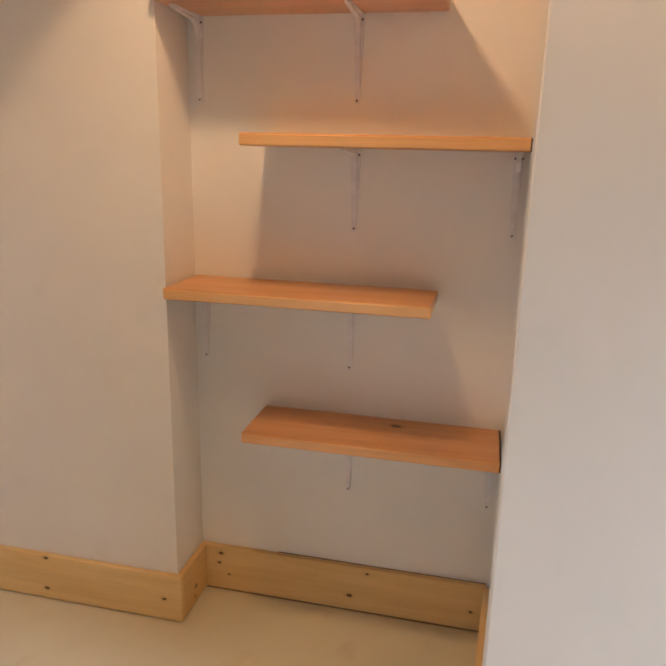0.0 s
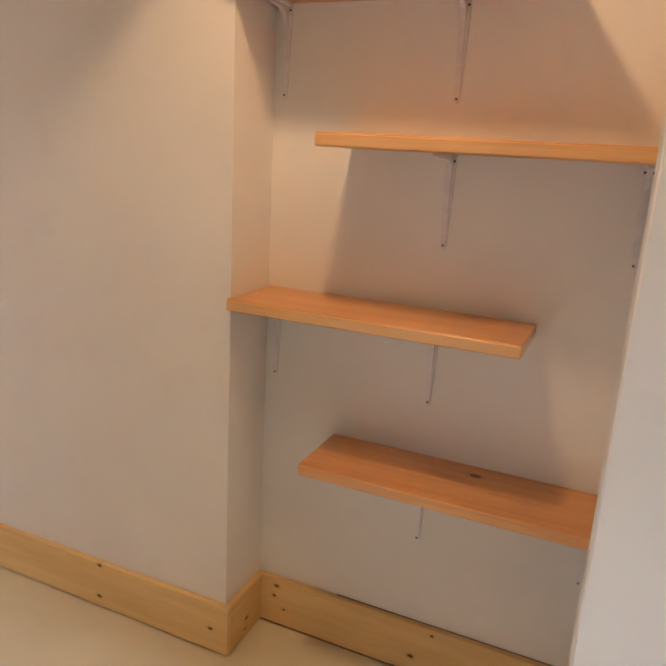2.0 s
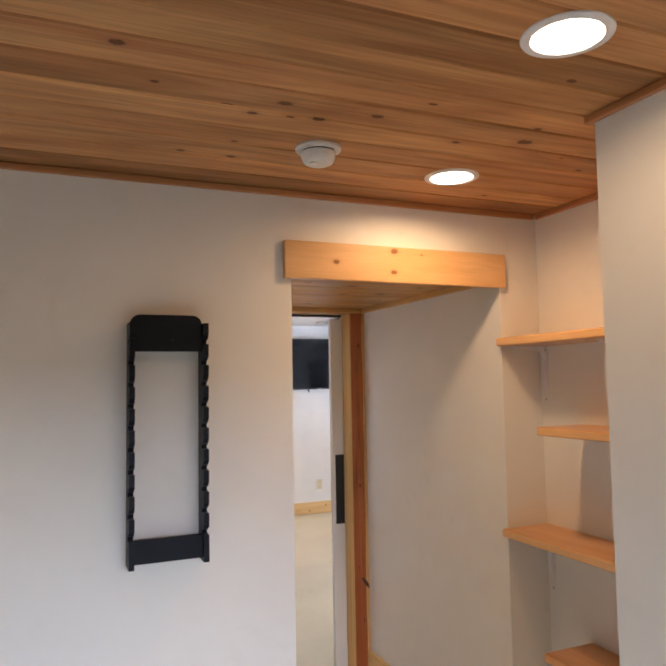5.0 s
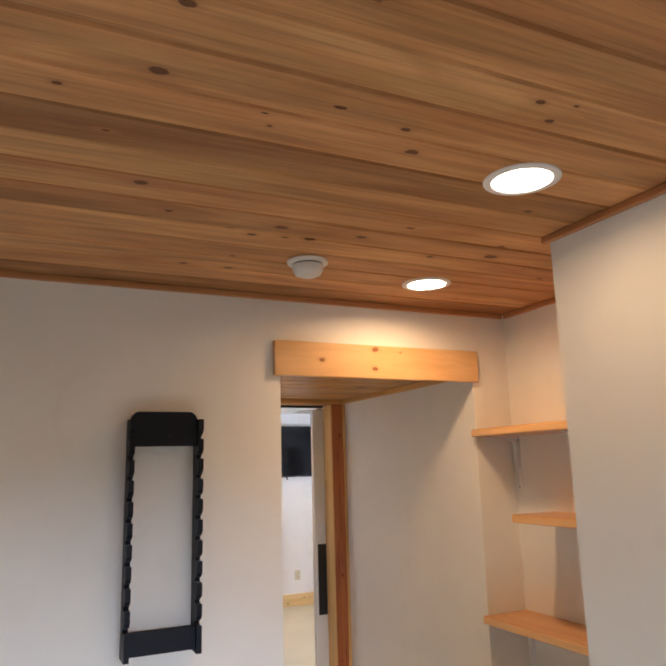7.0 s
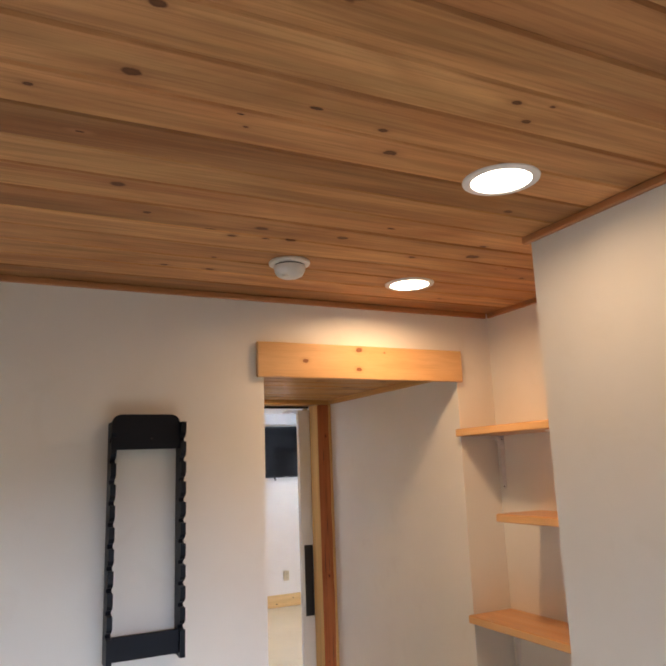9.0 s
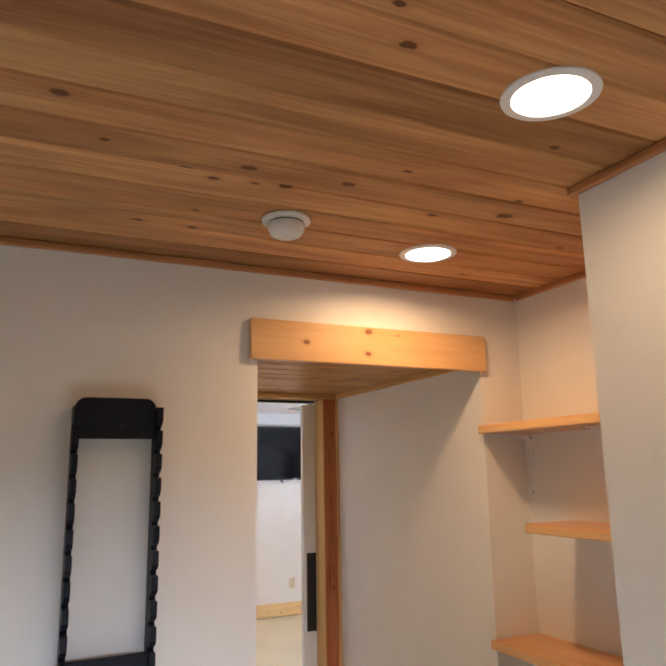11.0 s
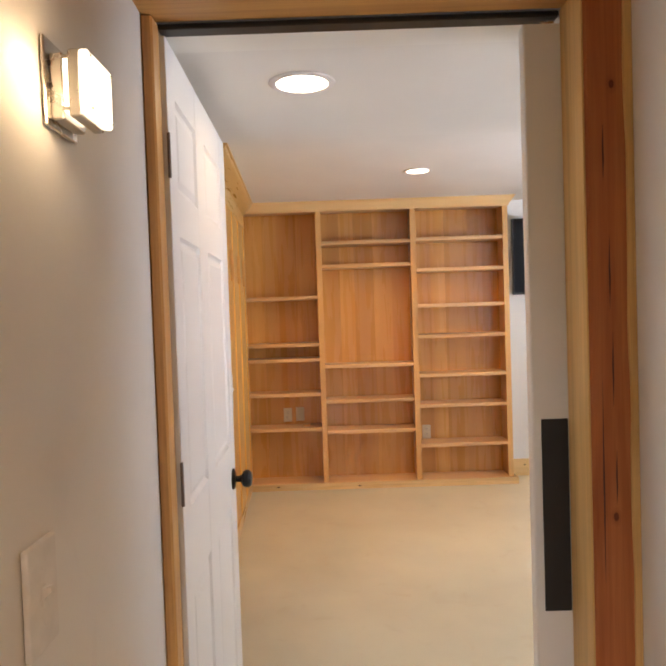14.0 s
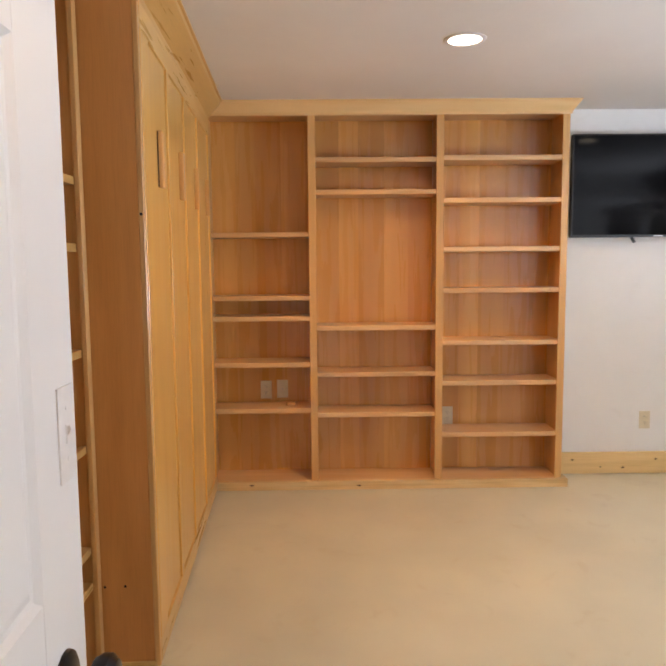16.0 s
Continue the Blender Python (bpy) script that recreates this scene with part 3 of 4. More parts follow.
def shelf(x0, x1, top, brackets, label, edge=EDGE_LIT):
    yf = 4.785
    s = thing("wall_shelf", ((x0 + x1) / 2, AB, top - 0.032), label, "shelf", "shelves in the alcove")
    part("board", box(x0, x1, yf, AB - 0.002, top - 0.032, top, 0.004, seg=2), SHELFWOOD, s)
    # thin strip that carries the lit edge tone; lowest shelf keeps the board's wood
    part("front_edge", box(x0 + 0.001, x1 - 0.001, yf - 0.002, yf + 0.003, top - 0.0295, top - 0.0035, 0.0015), edge, s, "front edge strip, in a lit tone on the upper shelves")
    if x1 > 4.0:
        # shade of the narrow gap to the pier, put in as a dark sheet
        part("end_face", box(x1 - 0.001, x1 + 0.003, yf + 0.002, AB - 0.004, top - 0.031, top - 0.001), DARK, s, "dark strip for the shade in the gap at the wall")
    zb = top - 0.032
    for x in brackets:
        b = bmesh.new()
        # upright leg, tapered, with a rounded rib; arm under the board; both pressed from one sheet
        leg = [(x - 0.013, zb), (x + 0.013, zb), (x + 0.013, zb - 0.035), (x + 0.006, zb - 0.222), (x, zb - 0.228), (x - 0.006, zb - 0.222), (x - 0.013, zb - 0.035)]
        prism(leg, "y", AB - 0.0075, AB - 0.001, b)
        arm = [(x - 0.013, AB - 0.002), (x + 0.013, AB - 0.002), (x + 0.013, AB - 0.04), (x + 0.006, AB - 0.17), (x, AB - 0.176), (x - 0.006, AB - 0.17), (x - 0.013, AB - 0.04)]
        prism(arm, "z", zb - 0.006, zb - 0.0005, b)
        rib = [(AB - 0.003, zb - 0.205), (AB - 0.0105, zb - 0.19), (AB - 0.016, zb - 0.05), (AB - 0.026, zb - 0.026), (AB - 0.044, zb - 0.015), (AB - 0.150, zb - 0.009),
               (AB - 0.165, zb - 0.002), (AB - 0.03, zb - 0.002), (AB - 0.003, zb - 0.02)]
        prism(rib, "x", x - 0.006, x + 0.006, b)
        br = part("bracket", b, STEELWHITE, s, "white enamelled steel bracket")
        for dx, dz in ((-0.009, -0.016), (0.009, -0.016), (0, -0.217)):
            part("screw", lathe([(0.0028, -0.0088), (0.0028, -0.007)], (x + dx, AB, zb + dz), "y", 10), DARK, br)
    return s


shelf(3.158, 3.870, 1.829, (3.186, 3.638), "reddish varnished fir shelf at the top of the alcove")
shelf(3.382, 4.090, 1.488, (3.640, 4.073), "varnished fir shelf, second from the top of the alcove")
shelf(3.158, 3.886, 1.077, (3.186, 3.640), "varnished fir shelf, third from the top of the alcove")
shelf(3.378, 4.088, 0.679, (3.647, 4.072), "varnished fir shelf with a knot, lowest in the alcove", SHELFWOOD)


def rack():
    y0, y1, z0, z1 = 3.356, 3.602, 1.106, 1.862
    r = thing("wall_rack", (XW, (y0 + y1) / 2, z0), "black wooden wall rack with notched side rails, empty", "rack")
    t, out = 0.017, 0.082
    pitch = 0.0672
    prof = [(XW, z1)]
    z = z1
    for i in range(10):
        prof += [(XW + out, z), (XW + out, z - 0.036), (XW + out - 0.012, z - 0.048), (XW + out - 0.030, z - 0.055), (XW + out - 0.036, z - 0.061), (XW + out - 0.030, z - pitch)]
        z -= pitch
    prof += [(XW + out, z), (XW + out, z0), (XW, z0)]
    for a in (y0, y1 - t):
        part("side_rail", prism(prof, "y", a, a + t), RACKBLACK, r)
    c = 0.03
    top = [(y0 + 0.004, z1 - 0.09), (y1 - t - 0.001, z1 - 0.09)] + [(y1 - t - 0.001 - c + c * math.cos(math.pi / 2 * k / 6), z1 + 0.026 - c + c * math.sin(math.pi / 2 * k / 6)) for k in range(7)] \
        + [(y0 + 0.004 + c - c * math.sin(math.pi / 2 * k / 6), z1 + 0.026 - c + c * math.cos(math.pi / 2 * k / 6)) for k in range(7)]
    panel = prism(top, "x", XW + 0.044, XW + 0.062)
    part("top_panel", panel, RACKBLACK, r)
    part("bottom_bar", box(XW + 0.050, XW + 0.066, y0 + t, y1 - t, z0 + 0.012, z0 + 0.085, 0.002), RACKBLACK, r)
    part("screw", lathe([(0.004, 0.0), (0.004, 0.0015)], (XW + 0.0615, 3.49, z1 - 0.055), "x", 12), BLACK, r)


rack()


def duplex(name, centre, mat, label, slots=True, w=0.072, h=0.118):
    """A wall plate with two sockets or one, flat on a wall that faces +x."""
    x, y, z = centre
    o = thing(name, (x, y, z - h / 2), label, "outlet")
    part("cover_plate", box(x, x + 0.006, y - w / 2, y + w / 2, z - h / 2, z + h / 2, 0.0022, seg=2), mat, o)
    for dz in ((0.02, -0.02) if slots else (0.0,)):
        f = bmesh.new()
        pts = [(y + 0.0165 * math.cos(a) * 1.0, z + dz + 0.0145 * math.sin(a)) for a in [2 * math.pi * k / 20 for k in range(20)]]
        prism(pts, "x", x + 0.005, x + 0.0075, f)
        s = part("socket", f, mat, o)
        if slots:
            for dy, hh in ((-0.0063, 0.008), (0.0063, 0.0065)):
                part("slot", box(x + 0.007, x + 0.0079, y + dy - 0.0011, y + dy + 0.0011, z + dz + 0.001, z + dz + 0.001 + hh), DARK, s)
            part("slot", lathe([(0.0023, 0.007), (0.0023, 0.0079)], (x, y, z + dz - 0.0065), "x", 10), DARK, s)
        else:
            part("jack", lathe([(0.0045, 0.006), (0.0045, 0.014)], (x, y, z), "x", 12), CHROME, s)
    return o


duplex("wall_outlet", (XW, 3.836, 0.570), PLASTIC, "white plastic double outlet low on the wall")


def downlight(x, y, z, label, group):
    d = thing("recessed_downlight", (x, y, z - 0.006), label, "ceiling light", group)
    ring = bmesh.new()
    seg = 48
    prof = [(0.070, 0.0), (0.072, -0.005), (0.080, -0.006), (0.091, -0.003), (0.092, 0.0)]
    rows = []
    for r, h in prof:
        rows.append([ring.verts.new((x + r * math.cos(2 * math.pi * i / seg), y + r * math.sin(2 * math.pi * i / seg), z + h)) for i in range(seg)])
    for lo, hi in zip(rows, rows[1:] + rows[:1]):
        for i in range(seg):
            ring.faces.new((lo[i], lo[(i + 1) % seg], hi[(i + 1) % seg], hi[i]))
    part("trim_ring", ring, STEELWHITE, d, "white trim ring", True)
    part("lens", lathe([(0.0705, -0.0035), (0.0705, -0.001)], (x, y, z), "z", 40), LENS, d, "glowing round lens")


for x, y in LAMPS_A:
    downlight(x, y, CEIL, "lit round recessed downlight with white trim in pine ceiling", "downlights in the pine ceiling")

det = thing("smoke_detector", (3.603, 3.845, CEIL - 0.05), "white round smoke detector on the pine ceiling", "smoke detector")
part("base", lathe([(0.066, 0.0), (0.068, -0.004), (0.066, -0.010), (0.052, -0.012)], (3.603, 3.845, CEIL), "z", 40), PLASTIC, det, shade=True)
part("vent_gap", lathe([(0.048, -0.011), (0.048, -0.018)], (3.603, 3.845, CEIL), "z", 40), DARK, det, "dark vent slot")
part("dome", lathe([(0.051, -0.0165), (0.052, -0.021), (0.049, -0.034), (0.042, -0.046), (0.030, -0.052), (0.010, -0.053)], (3.603, 3.845, CEIL), "z", 40), PLASTIC, det, shade=True)
part("test_button", lathe([(0.012, -0.0505), (0.011, -0.055), (0.008, -0.056)], (3.617, 3.825, CEIL), "z", 20), PLASTIC, det, shade=True)

# ---- things: passage ----


def sconce():
    x, y, z = SCONCE
    s = thing("wall_sconce", (x, y, z - 0.06), "lit wall sconce with nickel plate and glass block shade", "wall light")
    part("back_plate", box(x - 0.048, x + 0.048, y, y + 0.005, z - 0.054, z + 0.054, 0.0015), CHROME, s, "brushed nickel back plate")
    part("housing", box(x - 0.036, x + 0.036, y + 0.005, y + 0.021, z - 0.045, z + 0.036, 0.002), CHROME, s, "nickel lamp housing")
    part("inner_glass", box(x - 0.034, x + 0.034, y + 0.021, y + 0.029, z - 0.036, z + 0.030, 0.001), BULBGLASS, s, "glowing gap between the nickel parts")
    part("rim", box(x - 0.041, x + 0.041, y + 0.029, y + 0.044, z - 0.043, z + 0.038, 0.002), CHROME, s, "broad nickel band round the lamp")
    part("front_glass", box(x - 0.042, x + 0.046, y + 0.044, y + 0.056, z - 0.040, z + 0.036, 0.004, seg=2), BULBGLASS, s, "glowing thick square front glass")
    for dx in (-0.036, 0.039):
        for dz in (-0.033, 0.029):
            part("pin", lathe([(0.0022, 0.020), (0.0022, 0.058)], (x + dx, y, z + dz), "y", 10), CHROME, s)
    return s


sconce()


def toggle_y(name, x, y, z, label, mat=PLASTIC, w=0.074, h=0.122, t=0.006, throw=0.009):
    o = thing(name, (x, y, z - h / 2), label, "light switch")
    part("cover_plate", box(x - w / 2, x + w / 2, y, y + t, z - h / 2, z + h / 2, t * 0.36, seg=2), mat, o)
    part("collar", box(x - 0.0055, x + 0.0055, y + t - 0.001, y + t + 0.0015, z - 0.012, z + 0.012, 0.001), mat, o)
    lev = prism([(y + t, z - 0.004), (y + t, z + 0.007), (y + t + throw, z + 0.011), (y + t + throw + 0.001, z + 0.005)], "x", x - 0.0042, x + 0.0042)
    part("toggle", lev, mat, o)
    for dz in (-0.03, 0.03):
        part("screw", lathe([(0.003, t - 0.0005), (0.003, t + 0.0006)], (x, y, z + dz), "y", 10), mat, o)
    return o


toggle_y("light_switch", 2.376, 3.918, 1.168, "white toggle light switch on the passage wall", t=0.008)

# pocket door, mostly slid into its wall
pd = thing("pocket_door", (1.74, 4.70, 0.012), "white pocket door slid almost fully into its wall", "door")
part("slab", box(1.725, 1.757, 4.652, 4.759, 0.012, 2.034, 0.004, seg=2), DOORPAINT, pd)
pull = part("pull_plate", box(1.7565, 1.7595, 4.670, 4.724, 0.848, 1.242, 0.0008), BLACK, pd, "long black pull plate")
part("catch", lathe([(0.0035, 0.0), (0.0035, 0.0012)], (1.7592, 4.70, 1.105), "x", 12), BLACK, pull)
part("hanger", box(1.732, 1.748, 4.690, 4.718, 2.032, 2.042, 0.001), CHROME, pd, "small metal hanger")


def panel_door():
    x0, x1, yb, yf, z0, z1 = 0.884, 1.748, 3.9006, 3.9356, 0.012, 2.040
    d = thing("panel_door", (x1, yb, z0), "white six-panel door, wide open", "door")
    rails = [(z0, 0.25), (0.88, 1.06), (1.645, 1.742), (1.935, z1)]
    fields = [(1.008, 1.298), (1.425, 1.668)]
    for a, b in ((x0, 1.008), (1.298, 1.425), (1.668, x1)):
        part("stile", box(a, b, yb, yf, z0, z1, 0.0015), DOORPAINT, d)
    for a, b in rails:
        for p, q in fields:
            part("rail", box(p, q, yb, yf - 0.0003, a, b), DOORPAINT, d)
    for (a, b) in ((0.25, 0.88), (1.06, 1.645), (1.742, 1.935)):
        for p, q in fields:
            m = bmesh.new()
            # sloped moulding round a raised field
            steps = [(0.0, -0.0006), (0.007, -0.007), (0.013, -0.008), (0.028, -0.0025), (0.033, -0.002)]
            rings = []
            for off, dy in steps:
                rings.append([m.verts.new(c) for c in ((p + off, yf + dy, a + off), (q - off, yf + dy, a + off), (q - off, yf + dy, b - off), (p + off, yf + dy, b - off))])
            for lo, hi in zip(rings, rings[1:]):
                for k in range(4):
                    m.faces.new((lo[k], lo[(k + 1) % 4], hi[(k + 1) % 4], hi[k]))
            m.faces.new(rings[-1])
            back = [m.verts.new(c) for c in ((p, yb + 0.006, a), (q, yb + 0.006, a), (q, yb + 0.006, b), (p, yb + 0.006, b))]
            m.faces.new(back[::-1])
            for k in range(4):
                m.faces.new((back[k], back[(k + 1) % 4], rings[0][(k + 1) % 4], rings[0][k]))
            part("panel", m, DOORPAINT, d)
    k = part("knob", lathe([(0.010, 0.006), (0.010, 0.022), (0.013, 0.028), (0.024, 0.034), (0.0285, 0.043), (0.028, 0.052), (0.021, 0.060), (0.008, 0.063)],
                           (x0 + 0.076, yf, 0.945), "y", 32), BRONZE, d, "round dark bronze knob", True)
    part("rose", lathe([(0.034, 0.0), (0.033, 0.005), (0.026, 0.009), (0.011, 0.011)], (x0 + 0.076, yf, 0.945), "y", 32), BRONZE, k, shade=True)
    for z in (0.25, 1.13, 1.80):
        part("hinge", lathe([(0.0035, -0.045), (0.0035, 0.045)], (x1 + 0.002, yf + 0.0005, z), "z", 12), STEEL, d, "dull steel hinge")
    d.rotation_euler[2] = radians(1.7)
    part("latch_plate", box(x0 - 0.001, x0 + 0.001, yb + 0.006, yf - 0.006, 0.915, 0.975), BRONZE, d)


panel_door()
toggle_y("door_switch", 0.920, 3.9115, 1.225, "pale switch plate with a small toggle on the door", PLASTIC, 0.046, 0.112, 0.0025, 0.005)

# ---- things: bedroom ----


def crown_profile(p, q, reach, rise):
    """Crown moulding outline: foot at (p, q), leaning out by reach and up by rise."""
    return [(p, q), (p + reach * 0.16, q), (p + reach * 0.20, q + rise * 0.18), (p + reach * 0.45, q + rise * 0.42), (p + reach * 0.86, q + rise * 0.80), (p + reach * 0.9, q + rise * 0.90),
            (p + reach, q + rise * 0.92), (p + reach, q + rise), (p, q + rise)]


def bookcase():
    xf, xb = -2.445, BW + 0.004
    yl, yr = 3.475, 5.703
    c = thing("bookcase", (xf, 4.7, 0), "tall varnished fir built-in bookcase with empty shelves", "bookcase")
    bays = ((3.505, 4.12), (4.165, 4.897), (4.944, 5.66))
    for a, b in ((yl, 3.505), (4.12, 4.165), (4.897, 4.944), (5.66, yr)):
        part("face_stile", box(xf - 0.02, xf, a, b, 0.06, 2.303, 0.0015), FIR_FRAME, c, "pale fir face stile")
        w = 0.02
        m = (a + b) / 2
        part("upright", box(xb + 0.012, xf - 0.0205, m - w / 2, m + w / 2, 0.06, 2.34), FIR_Z, c)
    part("side_panel", box(xb, xf - 0.02, yr - 0.012, yr, 0.06, 2.34, 0.001), FIR_FRAME, c)
    part("top_rail", box(xf - 0.02, xf + 0.002, yl, yr, 2.303, 2.36, 0.001), FIR_Y, c)
    part("top_board", box(xb + 0.012, xf - 0.02, yl, yr - 0.012, 2.318, 2.338), FIR_Y, c)
    # crown moulding, mitred round the free end
    crown, rows = bmesh.new(), []
    for d, z in [(0.0, 2.305)] + crown_profile(0.0, 2.306, 0.055, BCEIL - 2.3065)[1:-1] + [(0.0, BCEIL - 0.0005)]:
        rows.append([crown.verts.new(v) for v in ((xf + d, yl, z), (xf + d, yr + d, z), (xb, yr + d, z))])
    for lo, hi in zip(rows, rows[1:]):
        for k in range(2):
            crown.faces.new((lo[k], lo[k + 1], hi[k + 1], hi[k]))
    part("crown", crown, CROWN, c, "pale fir crown moulding")
    part("bottom_board", box(xb + 0.012, xf - 0.004, yl, yr - 0.012, 0.035, 0.058, 0.001), FIR_Y, c)
    part("plinth", box(xb, xf + 0.018, yl, yr + 0.038, 0.001, 0.056, 0.004, seg=2), PINE_PLINTH, c, "rough pine plinth strip")
    levels = ((1.614, 1.226, 1.099, 0.811, 0.520), (2.060, 1.867, 1.038, 0.746, 0.490), (2.067, 1.813, 1.517, 1.264, 0.939, 0.685, 0.356))
    for (a, b), tops in zip(bays, levels):
        p, q = a - 0.010, b + 0.012
        for z in tops:
            part("shelf", box(xb + 0.014, xf - 0.008, p, q, z - 0.03, z, 0.0025), FIR_Y, c)
        # back of upright boards
        y, i = p, 0
        while y < q - 0.01:
            e = min(y + (0.155, 0.125, 0.165)[i % 3], q)
            part("back_board", box(xb, xb + 0.012, y, e, 0.058, 2.32, 0.0003), FIR_BACK, c)
            y, i = e, i + 1
    return c


bookcase()
duplex("shelf_outlet", (BW + 0.0165, 3.823, 0.600), IVORY, "ivory double outlet in the back of the bookcase")
duplex("cable_plate", (BW + 0.0165, 3.930, 0.605), IVORY, "ivory cable plate in the back of the bookcase", False)
duplex("shelf_outlet", (BW + 0.0165, 5.018, 0.415), IVORY, "ivory double outlet behind the lower bookcase shelf")
duplex("wall_outlet", (BW, 6.343, 0.365), IVORY, "ivory double outlet on the bedroom wall")
block = box(-2.565, -2.535, 3.962, 4.015, 0.521, 0.541, 0.003)
bmesh.ops.rotate(block, verts=block.verts, cent=(-2.55, 3.99, 0.521), matrix=Matrix.Rotation(0.35, 3, "Z"))
solo("wood_block", block, FIR_FRAME, "small pale wood offcut lying on the bookcase shelf", "offcut")


def murphy_cabinet():
    """Wall-bed cabinet front: frame, four tall panels each with a recessed pull, side panel, crown."""
    c = thing("wall_bed_cabinet", (-2.42, 3.514, 0), "golden fir wall-bed cabinet with four tall panels", "cabinet")
    x0, x1, yf = -2.40, -0.525, 3.514
    z1 = 2.262
    part("side_panel", box(x1 - 0.02, x1, BL + 0.12, yf, 0.05, 2.384, 0.0015), FIR_SIDE, c, "darker fir side panel")
    part("edge_strip", box(x1 - 0.022, x1 + 0.001, yf - 0.001, yf + 0.019, 0.03, z1, 0.003), FIR_FRAME, c)
    part("base_strip", box(x1 - 0.3, x1 + 0.012, yf - 0.28, yf + 0.004, 0.001, 0.052, 0.003), FIR_X, c)
    part("top_rail", box(x0, x1 - 0.024, yf, yf + 0.02, 2.175, z1, 0.0015), FIR_X, c)
    part("bottom_rail", box(x0, x1 - 0.024, yf, yf + 0.02, 0.035, 0.12, 0.0015), FIR_X, c)
    for a, b in ((-0.675, x1 - 0.026), (-1.065, -1.015), (-1.49, -1.445), (-1.93, -1.88), (x0, -2.345)):
        part("stile", box(a, b, yf, yf + 0.02, 0.12, 2.175, 0.0015), FIR_PANEL, c)
    for a, b, hx in ((-1.015, -0.675, -0.835), (-1.445, -1.065, -1.316), (-1.88, -1.49, -1.80), (-2.345, -1.93, -2.25)):
        part("panel", box(a, b, yf - 0.004, yf + 0.011, 0.12, 2.175, 0.001), FIR_PANEL, c)
        pull = part("pull", box(hx - 0.028, hx + 0.012, yf + 0.0112, yf + 0.033, 1.702, 1.908, 0.003), FIR_FRAME, c, "upright wooden pull")
        if hx > -1:
            part("finger_slot", box(hx + 0.0118, hx + 0.0128, yf + 0.0125, yf + 0.0155, 1.705, 1.905), DARK, pull)
    part("crown", prism([(y, z) for y, z in crown_profile(yf, z1, 0.105, BCEIL - 0.0005 - z1)], "x", x0 - 0.005, x1 + 0.075), FIR_X, c, "golden fir crown moulding")
    part("carcass", box(x0, x1 - 0.02, BL + 0.12, yf - 0.006, 0.03, 2.384), FIR_SIDE, c)
    for dy in (-0.161, -0.092):
        part("peg_hole", lathe([(0.0045, 0.0), (0.0045, 0.0006)], (x1 + 0.0002, yf + dy, 0.325), "x", 12), DARK, c)
    part("catch_hole", lathe([(0.005, 0.0), (0.005, 0.0006)], (x1 + 0.001, yf + 0.008, 1.585), "x", 12), DARK, c)
    c.rotation_euler[2] = radians(3.0)
    return c


murphy_cabinet()


def narrow_bookcase():
    x0, x1, yf, yb = -0.505, 0.22, 3.432, BL + 0.004
    c = thing("narrow_bookcase", ((x0 + x1) / 2, yf, 0), "tall fir bookcase with peg holes, empty, behind the door", "bookcase")
    for a, b, inner in ((x0, x0 + 0.02, x0 + 0.02), (x1 - 0.02, x1, x1 - 0.02)):
        part("side_panel", box(a, b, yb, yf - 0.004, 0.03, 2.384, 0.001), FIR_Z, c)
        part("face_stile", box(a - 0.002, b + 0.012, yf - 0.004, yf + 0.014, 0.03, 2.384, 0.0015), FIR_FRAME, c)
        sgn = 1 if a == x0 else -1
        for i in range(48):
            z = 0.16 + i * 0.045
            part("peg_hole", lathe([(0.003, -0.0005), (0.003, 0.0006)], (inner, yf - 0.045, z), "x", 8), DARK, c)
    part("back", box(x0 + 0.02, x1 - 0.02, yb, yb + 0.008, 0.03, 2.384), FIR_BACK, c)
    for z in (1.70, 1.49, 1.15, 0.83, 0.485, 0.36, 0.06):
        part("shelf", box(x0 + 0.021, x1 - 0.021, yb + 0.009, yf - 0.006, z - 0.026, z, 0.002), FIR_X, c)
    part("top_rail", box(x0 + 0.034, x1 - 0.034, yf - 0.004, yf + 0.014, 2.25, 2.384, 0.0015), FIR_X, c)


narrow_bookcase()


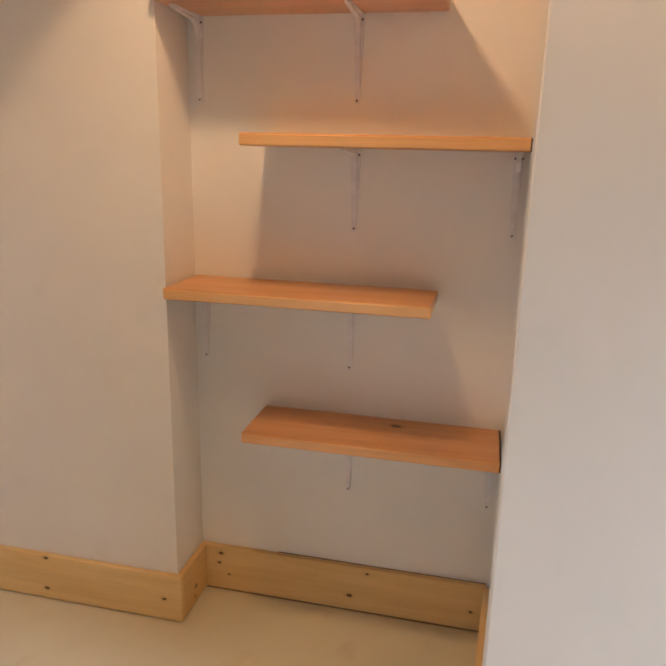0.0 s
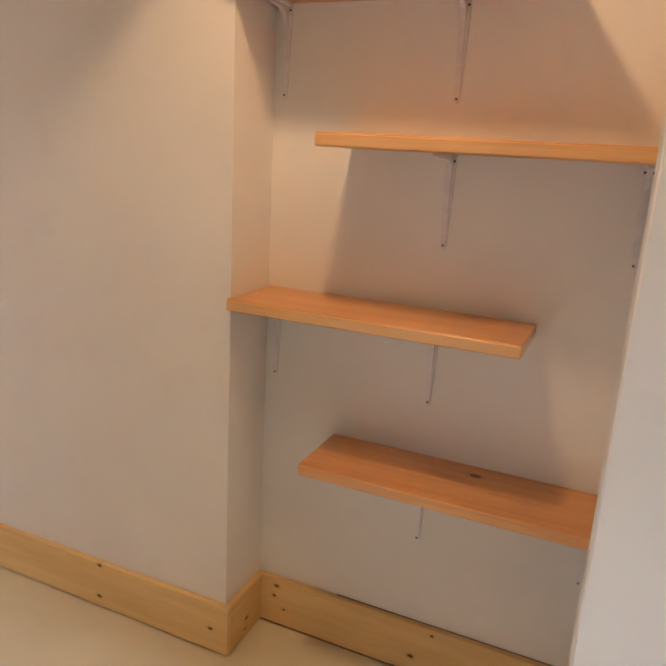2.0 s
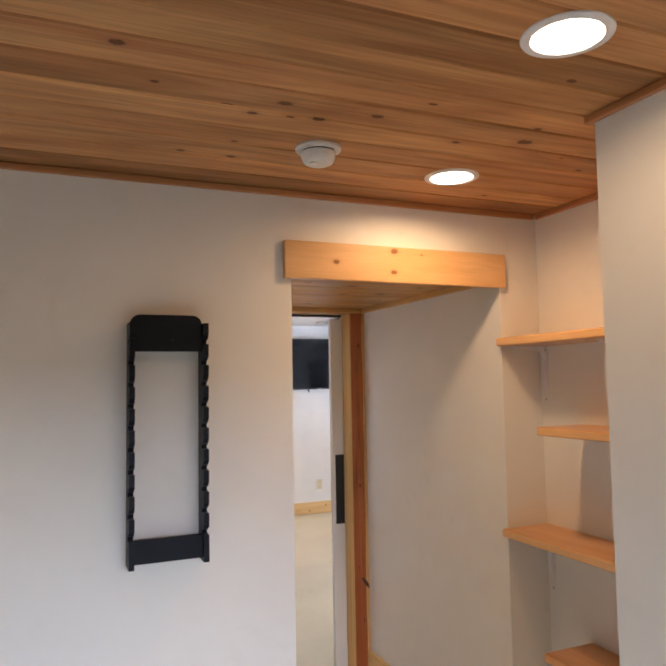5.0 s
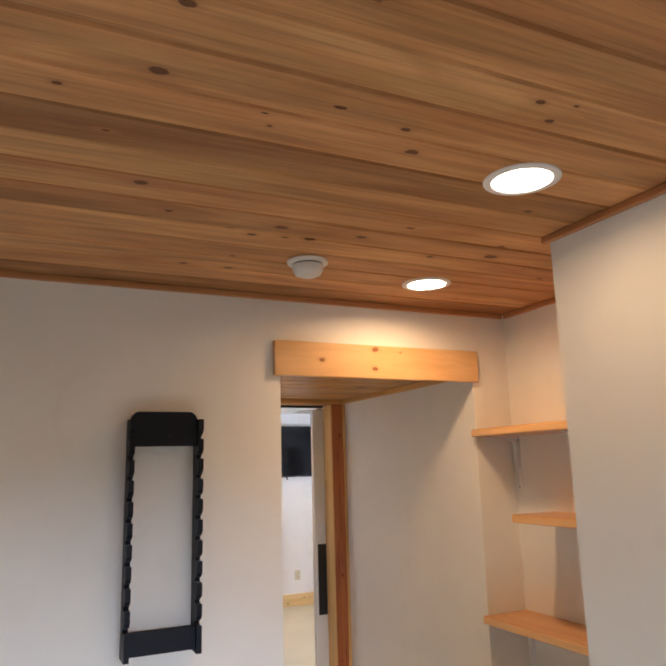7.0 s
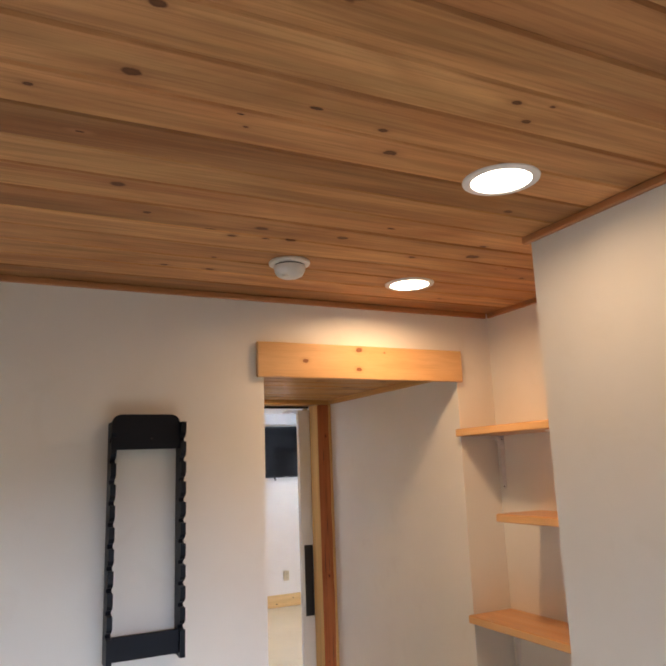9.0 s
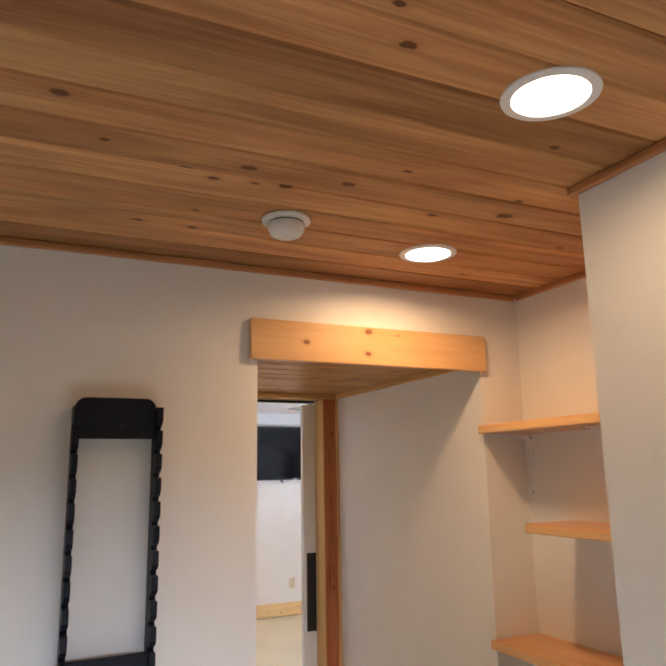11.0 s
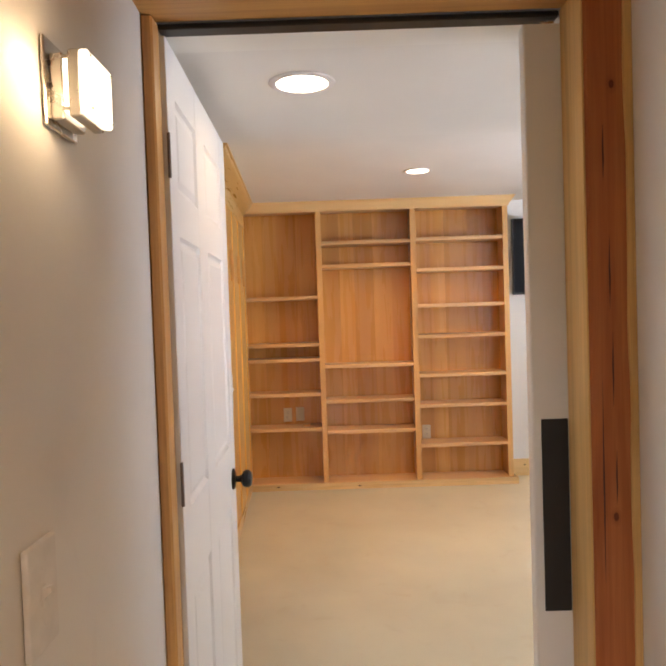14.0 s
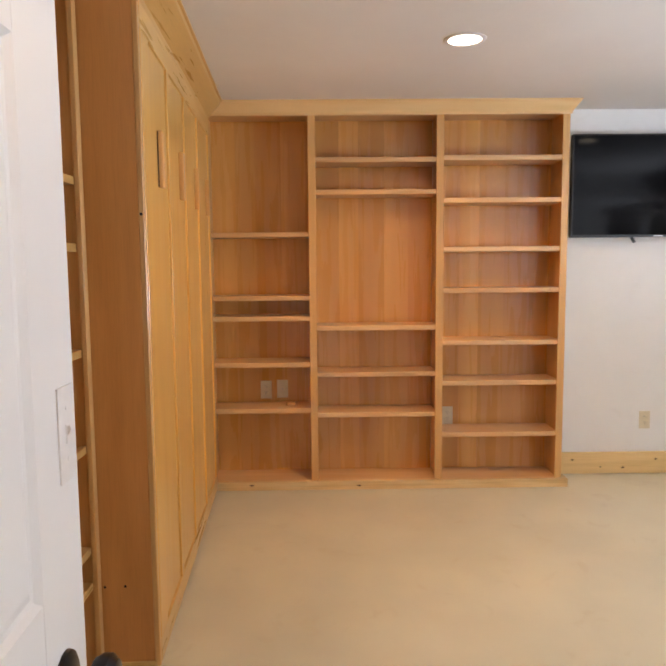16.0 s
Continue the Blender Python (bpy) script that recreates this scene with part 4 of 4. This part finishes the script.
def television():
    x, y0, y1, z0, z1 = -2.61, 5.783, 6.93, 1.572, 2.216
    t = thing("television", (BW, (y0 + y1) / 2, z0), "large black flat television on the bedroom wall, switched off", "television")
    part("housing", box(x - 0.045, x - 0.004, y0, y1, z0, z1, 0.006, seg=2), BEZEL, t)
    part("screen", box(x - 0.004, x - 0.001, y0 + 0.008, y1 - 0.008, z0 + 0.016, z1 - 0.008, 0.0006), SCREEN, t, "glossy black screen")
    for a, b, c, d in ((y0, y1, z0, z0 + 0.016), (y0, y1, z1 - 0.008, z1), (y0, y0 + 0.008, z0 + 0.016, z1 - 0.008), (y1 - 0.008, y1, z0 + 0.016, z1 - 0.008)):
        part("bezel", box(x - 0.005, x + 0.002, a, b, c, d, 0.0006), BEZEL, t)
    part("wall_mount", box(BW, x - 0.045, 6.1, 6.6, 1.72, 2.08, 0.003), BLACK, t)
    part("strap", prism([(6.172, z0 + 0.002), (6.194, z0 + 0.002), (6.212, z0 - 0.03), (6.194, z0 - 0.036)], "x", x - 0.03, x - 0.024), BLACK, t, "short black cable end")
    part("logo", box(x + 0.002, x + 0.0028, 6.31, 6.37, z0 + 0.004, z0 + 0.011), CHROME, t, "plain pale maker's mark")


television()
for x, y, z in LAMPS_B:
    downlight(x, y, z - 0.001, "lit round recessed downlight in the white ceiling", "downlights in the bedroom ceiling")


def vent(x0, x1, y0, y1, z):
    v = thing("ceiling_vent", ((x0 + x1) / 2, (y0 + y1) / 2, z - 0.012), "white louvred air vent in the dropped ceiling", "vent")
    b = 0.028
    part("backing", box(x0 + 0.01, x1 - 0.01, y0 + 0.01, y1 - 0.01, z - 0.003, z - 0.0005), DARK, v, "dark duct opening")
    for a in ((x0, x0 + b, y0, y1), (x1 - b, x1, y0, y1), (x0 + b, x1 - b, y0, y0 + b), (x0 + b, x1 - b, y1 - b, y1)):
        part("frame_side", box(*a, z - 0.010, z - 0.001, 0.003), STEELWHITE, v)
    n = 18
    for i in range(n):
        yy = y0 + b + (i + 0.5) * (y1 - y0 - 2 * b) / n
        sl = prism([(yy - 0.0045, z - 0.011), (yy - 0.0033, z - 0.011), (yy + 0.0045, z - 0.004), (yy + 0.0033, z - 0.004)], "x", x0 + b, x1 - b)
        part("slat", sl, STEELWHITE, v)


vent(0.755, 0.915, 4.955, 5.265, SOFFIT)
